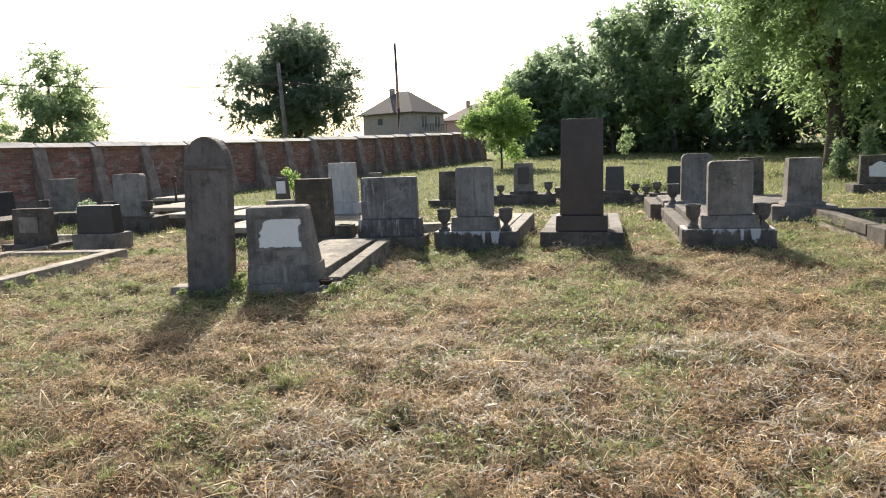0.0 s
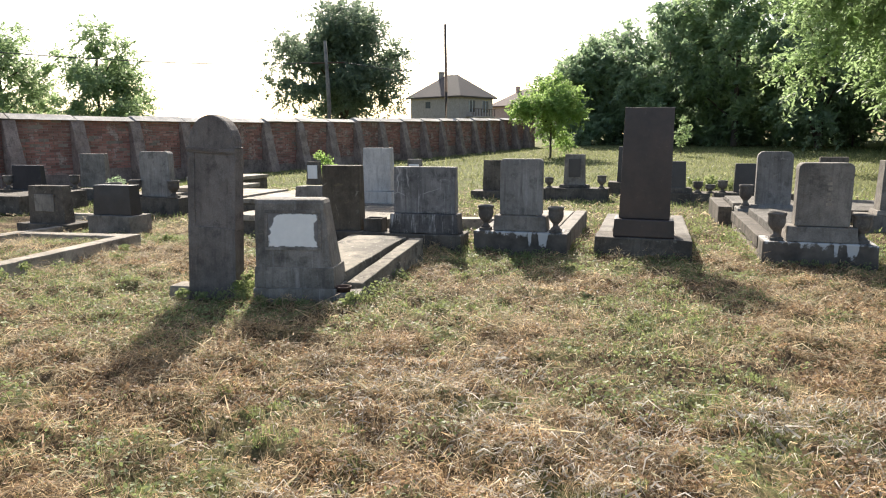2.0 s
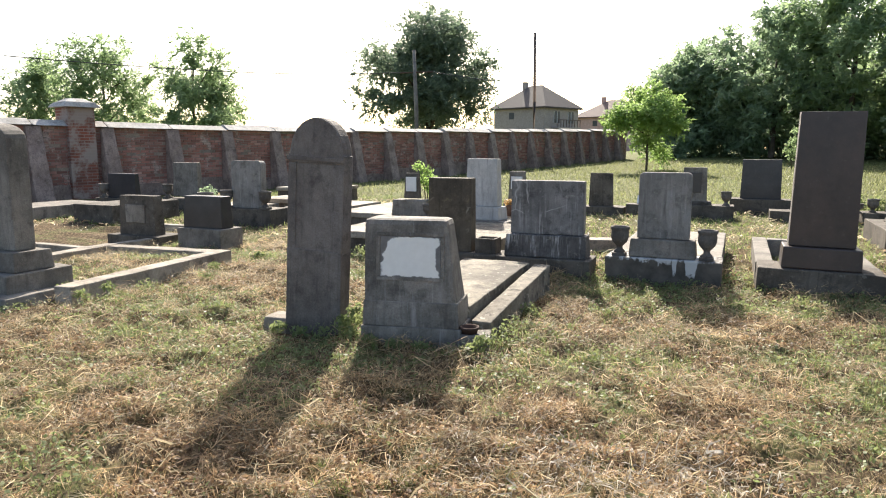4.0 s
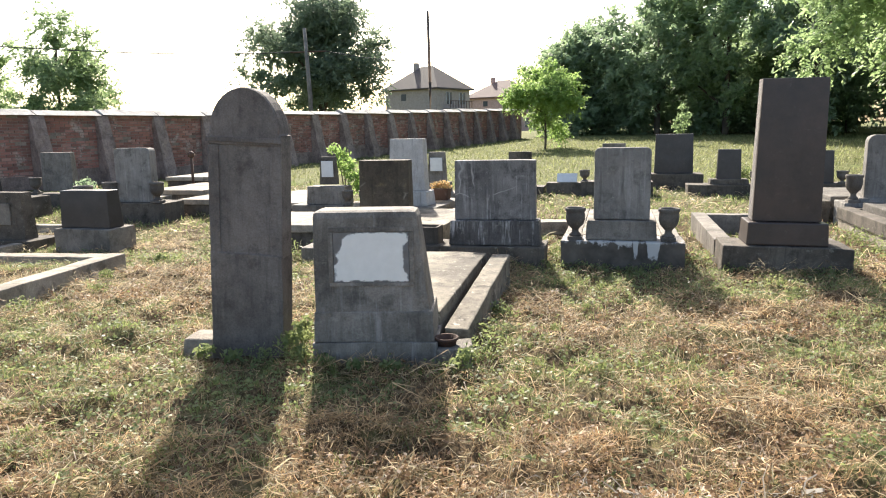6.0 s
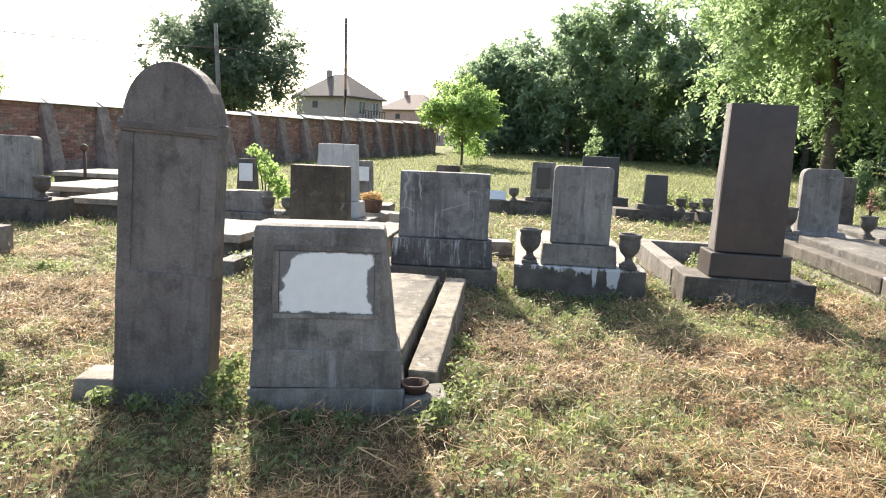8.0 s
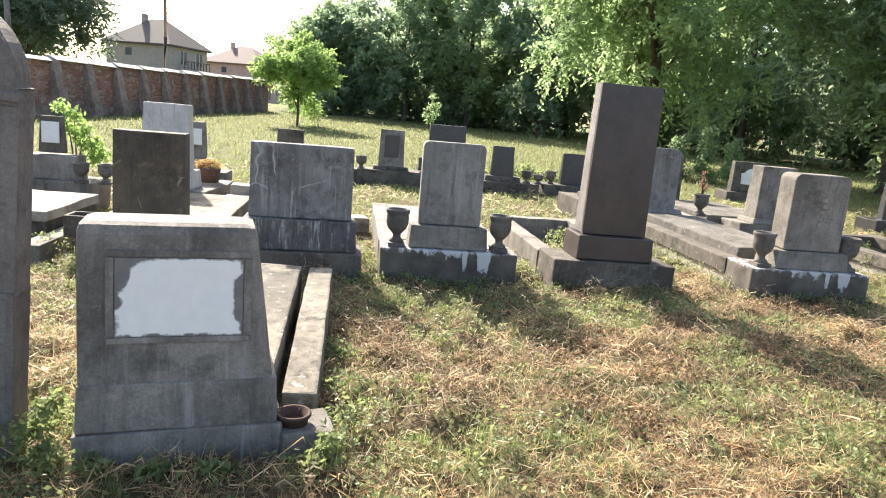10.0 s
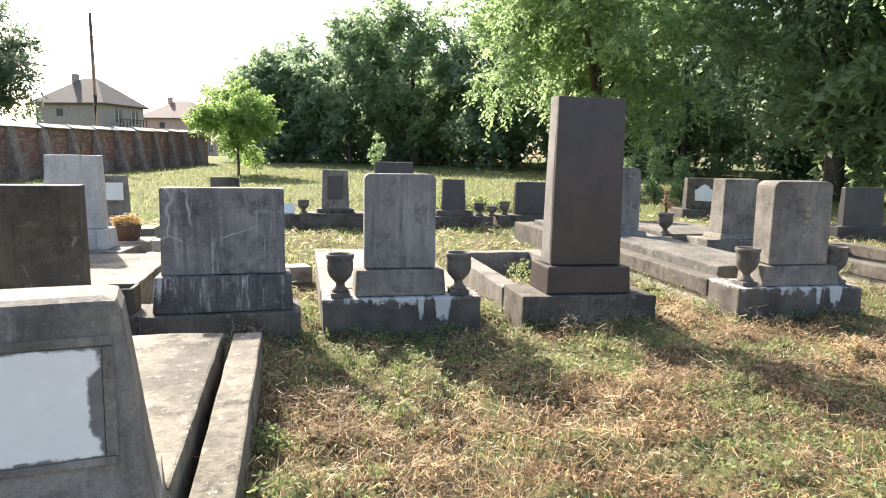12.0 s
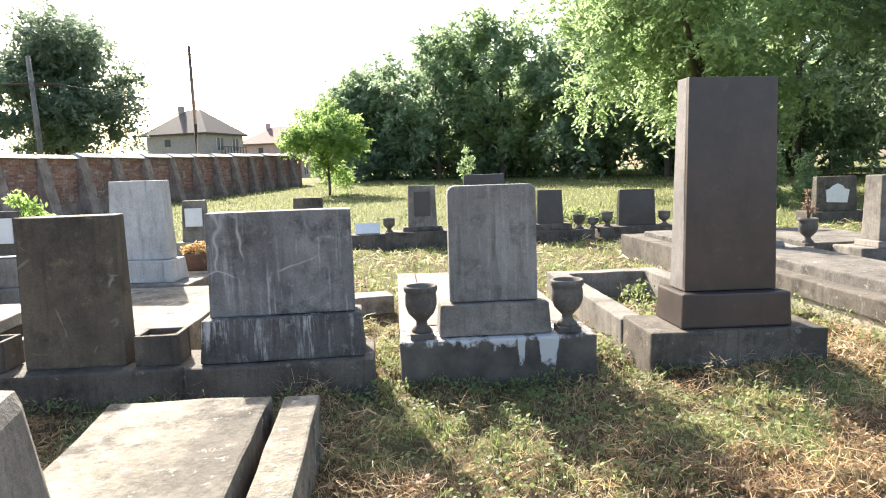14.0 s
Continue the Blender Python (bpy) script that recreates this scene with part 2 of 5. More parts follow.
def brick_piece_mat():
    """Single bricks: tone by piece, lime and soot in patches across them."""
    m, t, b = nodes_of("red_brick_pieces")
    g = t.nodes.new("ShaderNodeNewGeometry")
    oi = t.nodes.new("ShaderNodeObjectInfo")
    q = t.nodes.new("ShaderNodeMath")
    q.operation = "ADD"
    t.links.new(g.outputs["Random Per Island"], q.inputs[0])
    t.links.new(oi.outputs["Random"], q.inputs[1])
    f = t.nodes.new("ShaderNodeMath")
    f.operation = "FRACT"
    t.links.new(q.outputs[0], f.inputs[0])
    col = ramp(t, f.outputs[0], [(0.0, (0.22, 0.108, 0.088)), (0.35, (0.32, 0.145, 0.115)), (0.7, (0.39, 0.175, 0.138)), (1.0, (0.45, 0.26, 0.21))])
    v = g.outputs["Position"]
    col = mix(t, ramp(t, noise_node(t, v, 0.9, 8, 0.7), [(0.46, grey3(0)), (0.64, grey3(0.7))]), col, (0.18, 0.105, 0.085))
    col = mix(t, ramp(t, noise_node(t, v, 2.2, 9, 0.75), [(0.54, grey3(0)), (0.61, grey3(0.8))]), col, (0.47, 0.38, 0.33))
    t.links.new(col, b.inputs["Base Color"])
    b.inputs["Roughness"].default_value = 0.92
    bump(t, b, noise_node(t, v, 40, 5), 0.5, 0.01)
    return m


M_BRICKS = brick_piece_mat()
M_MORTAR = stone_mat("lime_mortar", (0.33, 0.27, 0.22), (0.2, 0.16, 0.13), 0.4, 0.1, grain=30, streak=0.2)


def tile_mat(name, a, c):
    m, t, b = nodes_of(name)
    v = coords(t)
    w = t.nodes.new("ShaderNodeTexWave")
    w.bands_direction = "Z"
    w.inputs["Scale"].default_value = 4.0
    t.links.new(v, w.inputs["Vector"])
    t.links.new(mix(t, noise_node(t, v, 3), a, c), b.inputs["Base Color"])
    b.inputs["Roughness"].default_value = 0.8
    bump(t, b, w.outputs[1], 0.12, 0.02)
    return m


M_ROOF = tile_mat("dark_roof_tiles", (0.06, 0.048, 0.044), (0.09, 0.07, 0.062))
M_ROOF_R = tile_mat("red_roof_tiles", (0.13, 0.08, 0.066), (0.18, 0.11, 0.09))


def plain(name, col, rough=0.6, metal=0.0):
    m, t, b = nodes_of(name)
    v = coords(t)
    t.links.new(mix(t, noise_node(t, v, 12), tuple(c * 0.7 for c in col), col), b.inputs["Base Color"])
    b.inputs["Roughness"].default_value, b.inputs["Metallic"].default_value = rough, metal
    return m


M_GLASS = plain("dark_window_glass", (0.05, 0.06, 0.07), 0.1)
M_FRAME = plain("white_window_frame", (0.7, 0.7, 0.68), 0.5)
M_RUST = plain("rusty_iron", (0.09, 0.05, 0.035), 0.8)
M_CABLE = plain("cable_rubber", (0.06, 0.06, 0.06), 0.7)
M_PLATE = plain("white_plate_enamel", (0.82, 0.82, 0.8), 0.5)
M_SOIL = stone_mat("dry_soil", (0.2, 0.15, 0.1), (0.1, 0.075, 0.05), 0.4, 0.1, streak=0)


def leaf_mat(name, cols, trans=0.45, gloss=0.12, patch=None):
    """Leaves and blades: each island its own tone; light comes through."""
    m, t, b = nodes_of(name)
    g = t.nodes.new("ShaderNodeNewGeometry")
    col = ramp(t, g.outputs["Random Per Island"], [(i / max(1, len(cols) - 1), c) for i, c in enumerate(cols)])
    if patch:
        tint = ramp(t, noise_node(t, g.outputs["Position"], 2.6, 7, 0.75), [(0.38, patch[0]), (0.5, patch[1]), (0.61, patch[2])])
        col = mix(t, 1.0, col, tint, "MULTIPLY")
    t.links.new(col, b.inputs["Base Color"])
    b.inputs["Roughness"].default_value = 0.55
    b.inputs["Specular IOR Level"].default_value = gloss
    tr = t.nodes.new("ShaderNodeBsdfTranslucent")
    t.links.new(mix(t, 0.6, col, tuple(min(1, c * 1.9) for c in cols[-1])), tr.inputs[0])
    mx = t.nodes.new("ShaderNodeMixShader")
    mx.inputs[0].default_value = trans
    t.links.new(b.outputs[0], mx.inputs[1])
    t.links.new(tr.outputs[0], mx.inputs[2])
    t.links.new(mx.outputs[0], t.nodes["Material Output"].inputs[0])
    return m


L_DARK = leaf_mat("dark_tree_leaves", [(0.12, 0.175, 0.11), (0.175, 0.245, 0.145), (0.25, 0.325, 0.195)], 0.56, 0.8)
L_DEEP = leaf_mat("deep_green_leaves", [(0.08, 0.118, 0.08), (0.115, 0.16, 0.105), (0.165, 0.215, 0.14)], 0.5, 0.6)
L_MID = leaf_mat("tree_leaves", [(0.12, 0.18, 0.09), (0.175, 0.245, 0.118), (0.25, 0.325, 0.165)], 0.56, 0.8)
L_LIGHT = leaf_mat("young_tree_leaves", [(0.14, 0.22, 0.06), (0.19, 0.29, 0.085), (0.27, 0.37, 0.125)], 0.55, 0.3)
L_HANG = leaf_mat("hanging_leaves", [(0.13, 0.2, 0.095), (0.195, 0.28, 0.128), (0.285, 0.375, 0.18)], 0.57, 0.8)
L_STRAW = leaf_mat("dry_straw", [(0.07, 0.043, 0.026), (0.18, 0.11, 0.055), (0.36, 0.23, 0.11), (0.56, 0.39, 0.2), (0.78, 0.62, 0.39)], 0.3, 0.3, ((0.4, 0.32, 0.26), (0.97, 0.84, 0.72), (1.45, 1.31, 1.15)))
L_PALE = leaf_mat("bleached_straw", [(0.3, 0.25, 0.19), (0.5, 0.43, 0.33), (0.72, 0.65, 0.52)], 0.3, 0.3)
L_CHAFF = leaf_mat("brown_chaff", [(0.06, 0.04, 0.026), (0.125, 0.084, 0.052), (0.24, 0.165, 0.1), (0.4, 0.285, 0.175)], 0.25, 0.2, ((0.5, 0.42, 0.36), (0.85, 0.75, 0.65), (1.15, 1.05, 0.95)))
L_GRASS = leaf_mat("green_grass", [(0.07, 0.115, 0.034), (0.14, 0.19, 0.06), (0.245, 0.29, 0.112)], 0.42, 0.3, ((0.5, 0.55, 0.5), (0.9, 0.9, 0.85), (1.15, 1.1, 1.0)))
L_LAWN = leaf_mat("dry_lawn_grass", [(0.08, 0.11, 0.04), (0.155, 0.185, 0.075), (0.26, 0.275, 0.13)], 0.4, 0.3, ((0.6, 0.6, 0.55), (0.95, 0.9, 0.85), (1.15, 1.0, 0.9)))
L_WEED = leaf_mat("weed_leaves", [(0.085, 0.125, 0.045), (0.145, 0.185, 0.07), (0.225, 0.26, 0.11)], 0.42, 0.4)
L_PINK = leaf_mat("faded_pink_flowers", [(0.16, 0.1, 0.07), (0.24, 0.13, 0.1), (0.3, 0.2, 0.13)], 0.3)
L_FLOWER = leaf_mat("dried_flowers", [(0.4, 0.2, 0.06), (0.5, 0.32, 0.1), (0.45, 0.35, 0.2)], 0.3)
M_BARK = stone_mat("bark", (0.14, 0.11, 0.085), (0.07, 0.055, 0.045), 0.4, 0.15, grain=25)


def ground_mat():
    m, t, b = nodes_of("mown_dry_grass_ground")
    tc = t.nodes.new("ShaderNodeTexCoord")
    v = tc.outputs["Object"]
    patch = noise_node(t, v, 1.1, 8, 0.72)
    fine = noise_node(t, v, 26, 6, 0.75)
    # straw tones kept dark: shade in the gaps between stalks is coloured in here
    straw = ramp(t, fine, [(0.32, (0.035, 0.025, 0.017)), (0.5, (0.12, 0.085, 0.05)), (0.68, (0.32, 0.235, 0.135))])
    green = ramp(t, fine, [(0.3, (0.055, 0.075, 0.025)), (0.5, (0.13, 0.165, 0.055)), (0.7, (0.23, 0.26, 0.1))])
    col = mix(t, ramp(t, patch, [(0.48, grey3(0)), (0.62, grey3(0.65))]), straw, green)
    sep = t.nodes.new("ShaderNodeSeparateXYZ")
    t.links.new(v, sep.inputs[0])
    far = t.nodes.new("ShaderNodeMapRange")
    far.inputs[1].default_value, far.inputs[2].default_value, far.inputs[4].default_value = 10, 20, 0.6
    t.links.new(sep.outputs[1], far.inputs[0])
    col = mix(t, far.outputs[0], col, green)
    soil = noise_node(t, v, 2.6, 6, 0.6)
    col = mix(t, ramp(t, soil, [(0.62, grey3(0)), (0.72, grey3(0.7))]), col, (0.17, 0.125, 0.085))
    t.links.new(col, b.inputs["Base Color"])
    b.inputs["Roughness"].default_value = 0.95
    b.inputs["Specular IOR Level"].default_value = 0.1
    bump(t, b, fine, 0.8, 0.03)
    return m


M_GROUND = ground_mat()

# ---------- mesh helpers ----------
def part(name, bm, material, parent, label=""):
    me = bpy.data.meshes.new(name)
    bm.to_mesh(me)
    bm.free()
    me.materials.append(material)
    ob = new(name, me)
    ob.parent = parent
    if label:
        tagged(ob, label)
    return ob


def soup(name, verts, faces_per, material, parent=None):
    """Many loose polygons of one kind, faces_per corners each, as one mesh."""
    me = bpy.data.meshes.new(name)
    n = len(verts)
    me.vertices.add(n)
    me.vertices.foreach_set("co", np.ascontiguousarray(verts, dtype=np.float32).ravel())
    me.loops.add(n)
    me.loops.foreach_set("vertex_index", np.arange(n, dtype=np.int32))
    me.polygons.add(n // faces_per)
    me.polygons.foreach_set("loop_start", np.arange(0, n, faces_per, dtype=np.int32))
    me.update(calc_edges=True)
    me.materials.append(material)
    ob = new(name, me)
    ob.parent = parent
    return ob


def strips(name, pts, width, material, parent=None):
    """Ribbons: pts is count x steps x 3, width count x steps x 3 (half-width vectors)."""
    c, k, _ = pts.shape
    v = np.stack([pts - width, pts + width], 2).reshape(-1, 3)
    base = (np.arange(c) * k * 2)[:, None, None]
    j = np.arange(k - 1)[None, :, None] * 2
    idx = (base + j + np.array([0, 1, 3, 2])[None, None, :]).reshape(-1)
    me = bpy.data.meshes.new(name)
    me.vertices.add(len(v))
    me.vertices.foreach_set("co", np.ascontiguousarray(v, dtype=np.float32).ravel())
    me.loops.add(len(idx))
    me.loops.foreach_set("vertex_index", idx.astype(np.int32))
    me.polygons.add(len(idx) // 4)
    me.polygons.foreach_set("loop_start", np.arange(0, len(idx), 4, dtype=np.int32))
    me.update(calc_edges=True)
    me.materials.append(material)
    ob = new(name, me)
    ob.parent = parent
    return ob


def thing(name, x, y, z=0.0, rz=0.0, label="", category="", group="", kind="", rx=0.0, ry=0.0):
    ob = new(name)
    ob.empty_display_size = 0.2
    ob.matrix_world = pose(x, y, z, rx, ry, rz)
    return tagged(ob, label, category, group, kind)


def wear(bm, bevel, rough, seed=0.0):
    sharp = [e for e in bm.edges if len(e.link_faces) == 2 and e.calc_face_angle(0) > 0.6]
    if bevel:
        bmesh.ops.bevel(bm, geom=sharp, offset=bevel, segments=2, profile=0.6, affect="EDGES")
    if rough:
        for v in bm.verts:
            p = v.co * 5 + Vector((seed, seed * 2, 0))
            v.co += Vector((noise.noise(p), noise.noise(p + Vector((31, 0, 0))), noise.noise(p + Vector((0, 47, 0))))) * rough
    for f in bm.faces:
        f.smooth = False


def block(name, parent, mat, x0, x1, y0, y1, z0, z1, inset=(0, 0, 0, 0), bevel=0.012, rough=0.006, label="", cut=0.16):
    """A worn block; inset draws the top in on the sides -x, +x, -y, +y."""
    bm = bmesh.new()
    a, c, d, e = inset
    co = [(x0, y0, z0), (x1, y0, z0), (x1, y1, z0), (x0, y1, z0), (x0 + a, y0 + d, z1), (x1 - c, y0 + d, z1), (x1 - c, y1 - e, z1), (x0 + a, y1 - e, z1)]
    vs = [bm.verts.new(p) for p in co]
    for f in ((3, 2, 1, 0), (4, 5, 6, 7), (0, 1, 5, 4), (1, 2, 6, 5), (2, 3, 7, 6), (3, 0, 4, 7)):
        bm.faces.new([vs[i] for i in f])
    if bevel:
        bmesh.ops.bevel(bm, geom=list(bm.edges), offset=bevel, segments=2, profile=0.6, affect="EDGES")
    if rough:
        for axis, lo, hi in ((0, x0, x1), (1, y0, y1), (2, z0, z1)):
            n = min(14, int((hi - lo) / cut))
            for k in range(1, n + 1):
                at = lo + (hi - lo) * k / (n + 1)
                no = [0, 0, 0]
                no[axis] = 1
                bmesh.ops.bisect_plane(bm, geom=bm.verts[:] + bm.edges[:] + bm.faces[:], plane_co=[at if i == axis else 0 for i in range(3)], plane_no=no)
        wear(bm, 0, rough, (x0 + y0 + z0) * 3.7 + len(name))
    return part(name, bm, mat, parent, label)


def profile(name, parent, mat, pts, y0, y1, bevel=0.012, rough=0.004, label="", inset=0.0):
    """A slab cut to an outline of (x, z) points, from y0 to y1; inset shrinks the back."""
    bm = bmesh.new()
    cx = sum(p[0] for p in pts) / len(pts)
    cz = sum(p[1] for p in pts) / len(pts)
    f = bm.faces.new([bm.verts.new((x, y0, z)) for x, z in pts])
    k = bmesh.ops.extrude_face_region(bm, geom=[f])
    for v in k["geom"]:
        if isinstance(v, bmesh.types.BMVert):
            v.co = Vector((cx + (v.co.x - cx) * (1 - inset), y1, cz + (v.co.z - cz) * (1 - inset)))
    bmesh.ops.recalc_face_normals(bm, faces=bm.faces[:])
    wear(bm, bevel, rough, y0 + len(pts))
    return part(name, bm, mat, parent, label)


def rounded(x0, x1, z0, z1, r, n=4):
    p = [(x0, z0), (x1, z0)]
    for i in range(n + 1):
        a = math.pi / 2 * i / n
        p.append((x1 - r + r * math.cos(a), z1 - r + r * math.sin(a)))
    for i in range(n + 1):
        a = math.pi / 2 * (1 + i / n)
        p.append((x0 + r + r * math.cos(a), z1 - r + r * math.sin(a)))
    return p


def arched(x0, x1, z0, zs, z1, n=12, shoulder=0.0):
    """Upright outline with a round head from the shoulder height zs to z1."""
    p = [(x0, z0), (x1, z0), (x1, zs)]
    c, a, h = (x0 + x1) / 2, (x1 - x0) / 2 - shoulder, z1 - zs
    for i in range(n + 1):
        w = math.pi * i / n
        q = (c + a * math.cos(w), zs + h * math.sin(w))
        if shoulder or 0 < i < n:
            p.append(q)
    p.append((x0, zs))
    return p


def lathe(name, parent, mat, prof, n=20, smooth=True, label=""):
    bm = bmesh.new()
    rings = []
    for r, z in prof:
        rings.append([bm.verts.new((r * math.cos(2 * math.pi * i / n), r * math.sin(2 * math.pi * i / n), z)) for i in range(n)])
    for a, c in zip(rings, rings[1:]):
        for i in range(n):
            f = bm.faces.new((a[i], a[(i + 1) % n], c[(i + 1) % n], c[i]))
            f.smooth = smooth
    bm.faces.new(list(reversed(rings[0])))
    bm.faces.new(rings[-1])
    return part(name, bm, mat, parent, label)


def tube(name, parent, mat, pts, radii, n=8, label=""):
    bm = bmesh.new()
    tube_into(bm, pts, radii, n)
    return part(name, bm, mat, parent, label)


def tube_into(bm, pts, radii, n=8):
    pts = [Vector(p) for p in pts]
    rings = []
    for i, p in enumerate(pts):
        d = (pts[min(i + 1, len(pts) - 1)] - pts[max(i - 1, 0)]).normalized()
        q = d.to_track_quat("Z", "Y")
        rings.append([bm.verts.new(p + q @ Vector((radii[i] * math.cos(2 * math.pi * k / n), radii[i] * math.sin(2 * math.pi * k / n), 0))) for k in range(n)])
    for a, c in zip(rings, rings[1:]):
        for k in range(n):
            bm.faces.new((a[k], a[(k + 1) % n], c[(k + 1) % n], c[k])).smooth = True
    bm.faces.new(list(reversed(rings[0])))
    bm.faces.new(rings[-1])


FOOT = []   # footprints kept free of grass: x0, x1, y0, y1


def rise(x, y):
    """Height of the ground: level among the graves, rising gently towards the wood."""
    far = max(0.0, min(1.0, (y - 18) / 40))
    return 0.9 * far ** 1.5


def lump(x, y):
    k = max(0.0, 1 - max(0, y - 16) / 20)
    fill = 0.085 if -7.35 < x < -5.82 and 5.1 < y < 7.1 else 0.0
    return k * (0.03 * noise.noise(Vector((x * 0.9, y * 0.9, 3))) + 0.055 * noise.noise(Vector((x * 2.9, y * 2.9, 7))) + 0.062 * noise.noise(Vector((x * 6.3, y * 6.3, 17))) + 0.03 * noise.noise(Vector((x * 11.5, y * 11.5, 27))) - 0.015) + fill


# ---------- ground ----------
def axis_steps(lo, hi, fine, reach, grow):
    a = list(np.arange(lo, hi + fine, fine))
    s, v = fine, hi + fine
    while v < reach:
        s *= grow
        v += s
        a.append(v)
    s, v = fine, lo
    while v > -reach:
        s *= grow
        v -= s
        a.insert(0, v)
    return a


def build_ground():
    xs = axis_steps(-6.0, 5.0, 0.065, 900, 1.16)
    ys = axis_steps(0.6, 10.0, 0.065, 1200, 1.14)
    verts = [(x, y, rise(x, y) + lump(x, y)) for y in ys for x in xs]
    w = len(xs)
    faces = [(j * w + i, j * w + i + 1, (j + 1) * w + i + 1, (j + 1) * w + i) for j in range(len(ys) - 1) for i in range(w - 1)]
    me = bpy.data.meshes.new("ground")
    me.from_pydata(verts, [], faces)
    me.materials.append(M_GROUND)
    me.polygons.foreach_set("use_smooth", [True] * len(faces))
    tagged(new("ground", me), "mown cemetery ground of dry straw and patchy green grass", "ground", "", "structure")


build_ground()

# ---------- boundary wall ----------
WALL_AT, WALL_YAW, BAY = (-15.65, 16.3), 76.0, 1.9


def build_wall():
    """Local x runs along the wall, local -y faces the graves."""
    w = thing("wall_west", WALL_AT[0], WALL_AT[1], 0, WALL_YAW, "old red brick boundary wall with rendered buttresses and pale coping", "wall", "", "structure")
    rnd = random.Random(4)
    for i in range(-12, 18):
        s0 = i * BAY
        y = WALL_AT[1] + s0 * 0.97
        g = rise(0, y)
        top = 2.02 + 0.024 * max(0, s0 - 4) * 0.5 + g * 0.45 + rnd.uniform(-0.02, 0.02)
        block("mortar_core", w, M_MORTAR, s0, s0 + BAY, 0.012, 0.38, g - 0.6, top - 0.09, bevel=0.0, rough=0.012, cut=0.3)
        block("plaster_skirt", w, M_PLASTER, s0 + 0.1, s0 + BAY - 0.1, -0.03, -0.002, g - 0.3, g + 0.35 + rnd.uniform(-0.1, 0.25), bevel=0.008, rough=0.03, cut=0.2)
        block("coping_stone", w, M_COPING, s0 + 0.015, s0 + BAY - 0.015, -0.14, 0.5, top - 0.088, top + 0.07 + rnd.uniform(-0.03, 0.01), (0.01, 0.01, 0.28, 0.28), bevel=0.015, rough=0.012, cut=0.3)
        block("buttress", w, M_PLASTER, s0 - 0.22, s0 + 0.22 + rnd.uniform(0, 0.08), -0.6, -0.002, g - 0.3, top - 0.1, (0.05, 0.05, 0.5, 0.0), bevel=0.02, rough=0.03, cut=0.25, label="render-faced sloping buttress")
    block("pier", w, M_BRICK, -2.95, -2.25, -0.15, 0.55, -0.4, 2.42, bevel=0.01, rough=0.012, cut=0.3)
    block("pier_cap", w, M_COPING, -3.08, -2.12, -0.28, 0.68, 2.424, 2.56, (0.1, 0.1, 0.1, 0.1), bevel=0.015, rough=0.01, cut=0.3)
    block("pier_cap", w, M_COPING, -2.95, -2.25, -0.15, 0.55, 2.564, 2.66, (0.2, 0.2, 0.2, 0.2), bevel=0.015, rough=0.01, cut=0.3)


build_wall()


def build_bricks():
    """Courses of bricks on the face towards the graves: the nearest bays brick by brick, the rest joined bay by bay."""
    w = bpy.data.objects["wall_west"]
    rnd = random.Random(8)
    shapes = []
    for k in range(6):
        bm = bmesh.new()
        co = [(sx * 0.122, sy, sz * 0.031) for sx in (-1, 1) for sy in (0.0, 0.03) for sz in (-1, 1)]
        vs = [bm.verts.new((x + rnd.uniform(-0.006, 0.006), y + (rnd.uniform(-0.006, 0.006) if y == 0 else 0), z + rnd.uniform(-0.004, 0.004))) for x, y, z in co]
        for f in ((0, 4, 5, 1), (2, 3, 7, 6), (0, 1, 3, 2), (4, 6, 7, 5), (1, 5, 7, 3), (0, 2, 6, 4)):
            bm.faces.new([vs[i] for i in f])
        bmesh.ops.recalc_face_normals(bm, faces=bm.faces[:])
        me = bpy.data.meshes.new("brick")
        bm.to_mesh(me)
        bm.free()
        me.materials.append(M_BRICKS)
        shapes.append(me)
    singles = 0
    for i in range(-6, 18):
        g = rise(0, WALL_AT[1] + i * BAY * 0.97)
        rows = []
        for c in range(25):
            z = g + 0.12 + c * 0.0765
            if z > 1.93 + 0.012 * max(0, i * BAY - 4) + g * 0.45 - 0.05:
                break
            for k in range(7):
                x = i * BAY + 0.135 + k * 0.271 + (0.135 if c % 2 else 0)
                if x > (i + 1) * BAY - 0.03 or rnd.random() < 0.05:
                    continue
                rows.append((x, rnd.uniform(-0.006, 0.01), z))
        if i in (0, 1) and singles < 300:
            for p in rows[:300 - singles]:
                o = new("brick", shapes[rnd.randrange(6)])
                o.parent = w
                o.matrix_basis = pose(*p, 0, 0, 0)
                singles += 1
            continue
        verts, faces = [], []
        for p in rows:
            me = shapes[rnd.randrange(6)]
            n = len(verts)
            verts += [tuple(v.co + Vector(p)) for v in me.vertices]
            faces += [tuple(n + j for j in f.vertices) for f in me.polygons]
        me = bpy.data.meshes.new("brick_courses")
        me.from_pydata(verts, [], faces)
        me.materials.append(M_BRICKS)
        o = new("brick_courses", me)
        o.parent = w
        tagged(o, kind="stuff")


# ---------- graves ----------
def foot(x0, x1, y0, y1):
    FOOT.append((x0, x1, y0, y1))


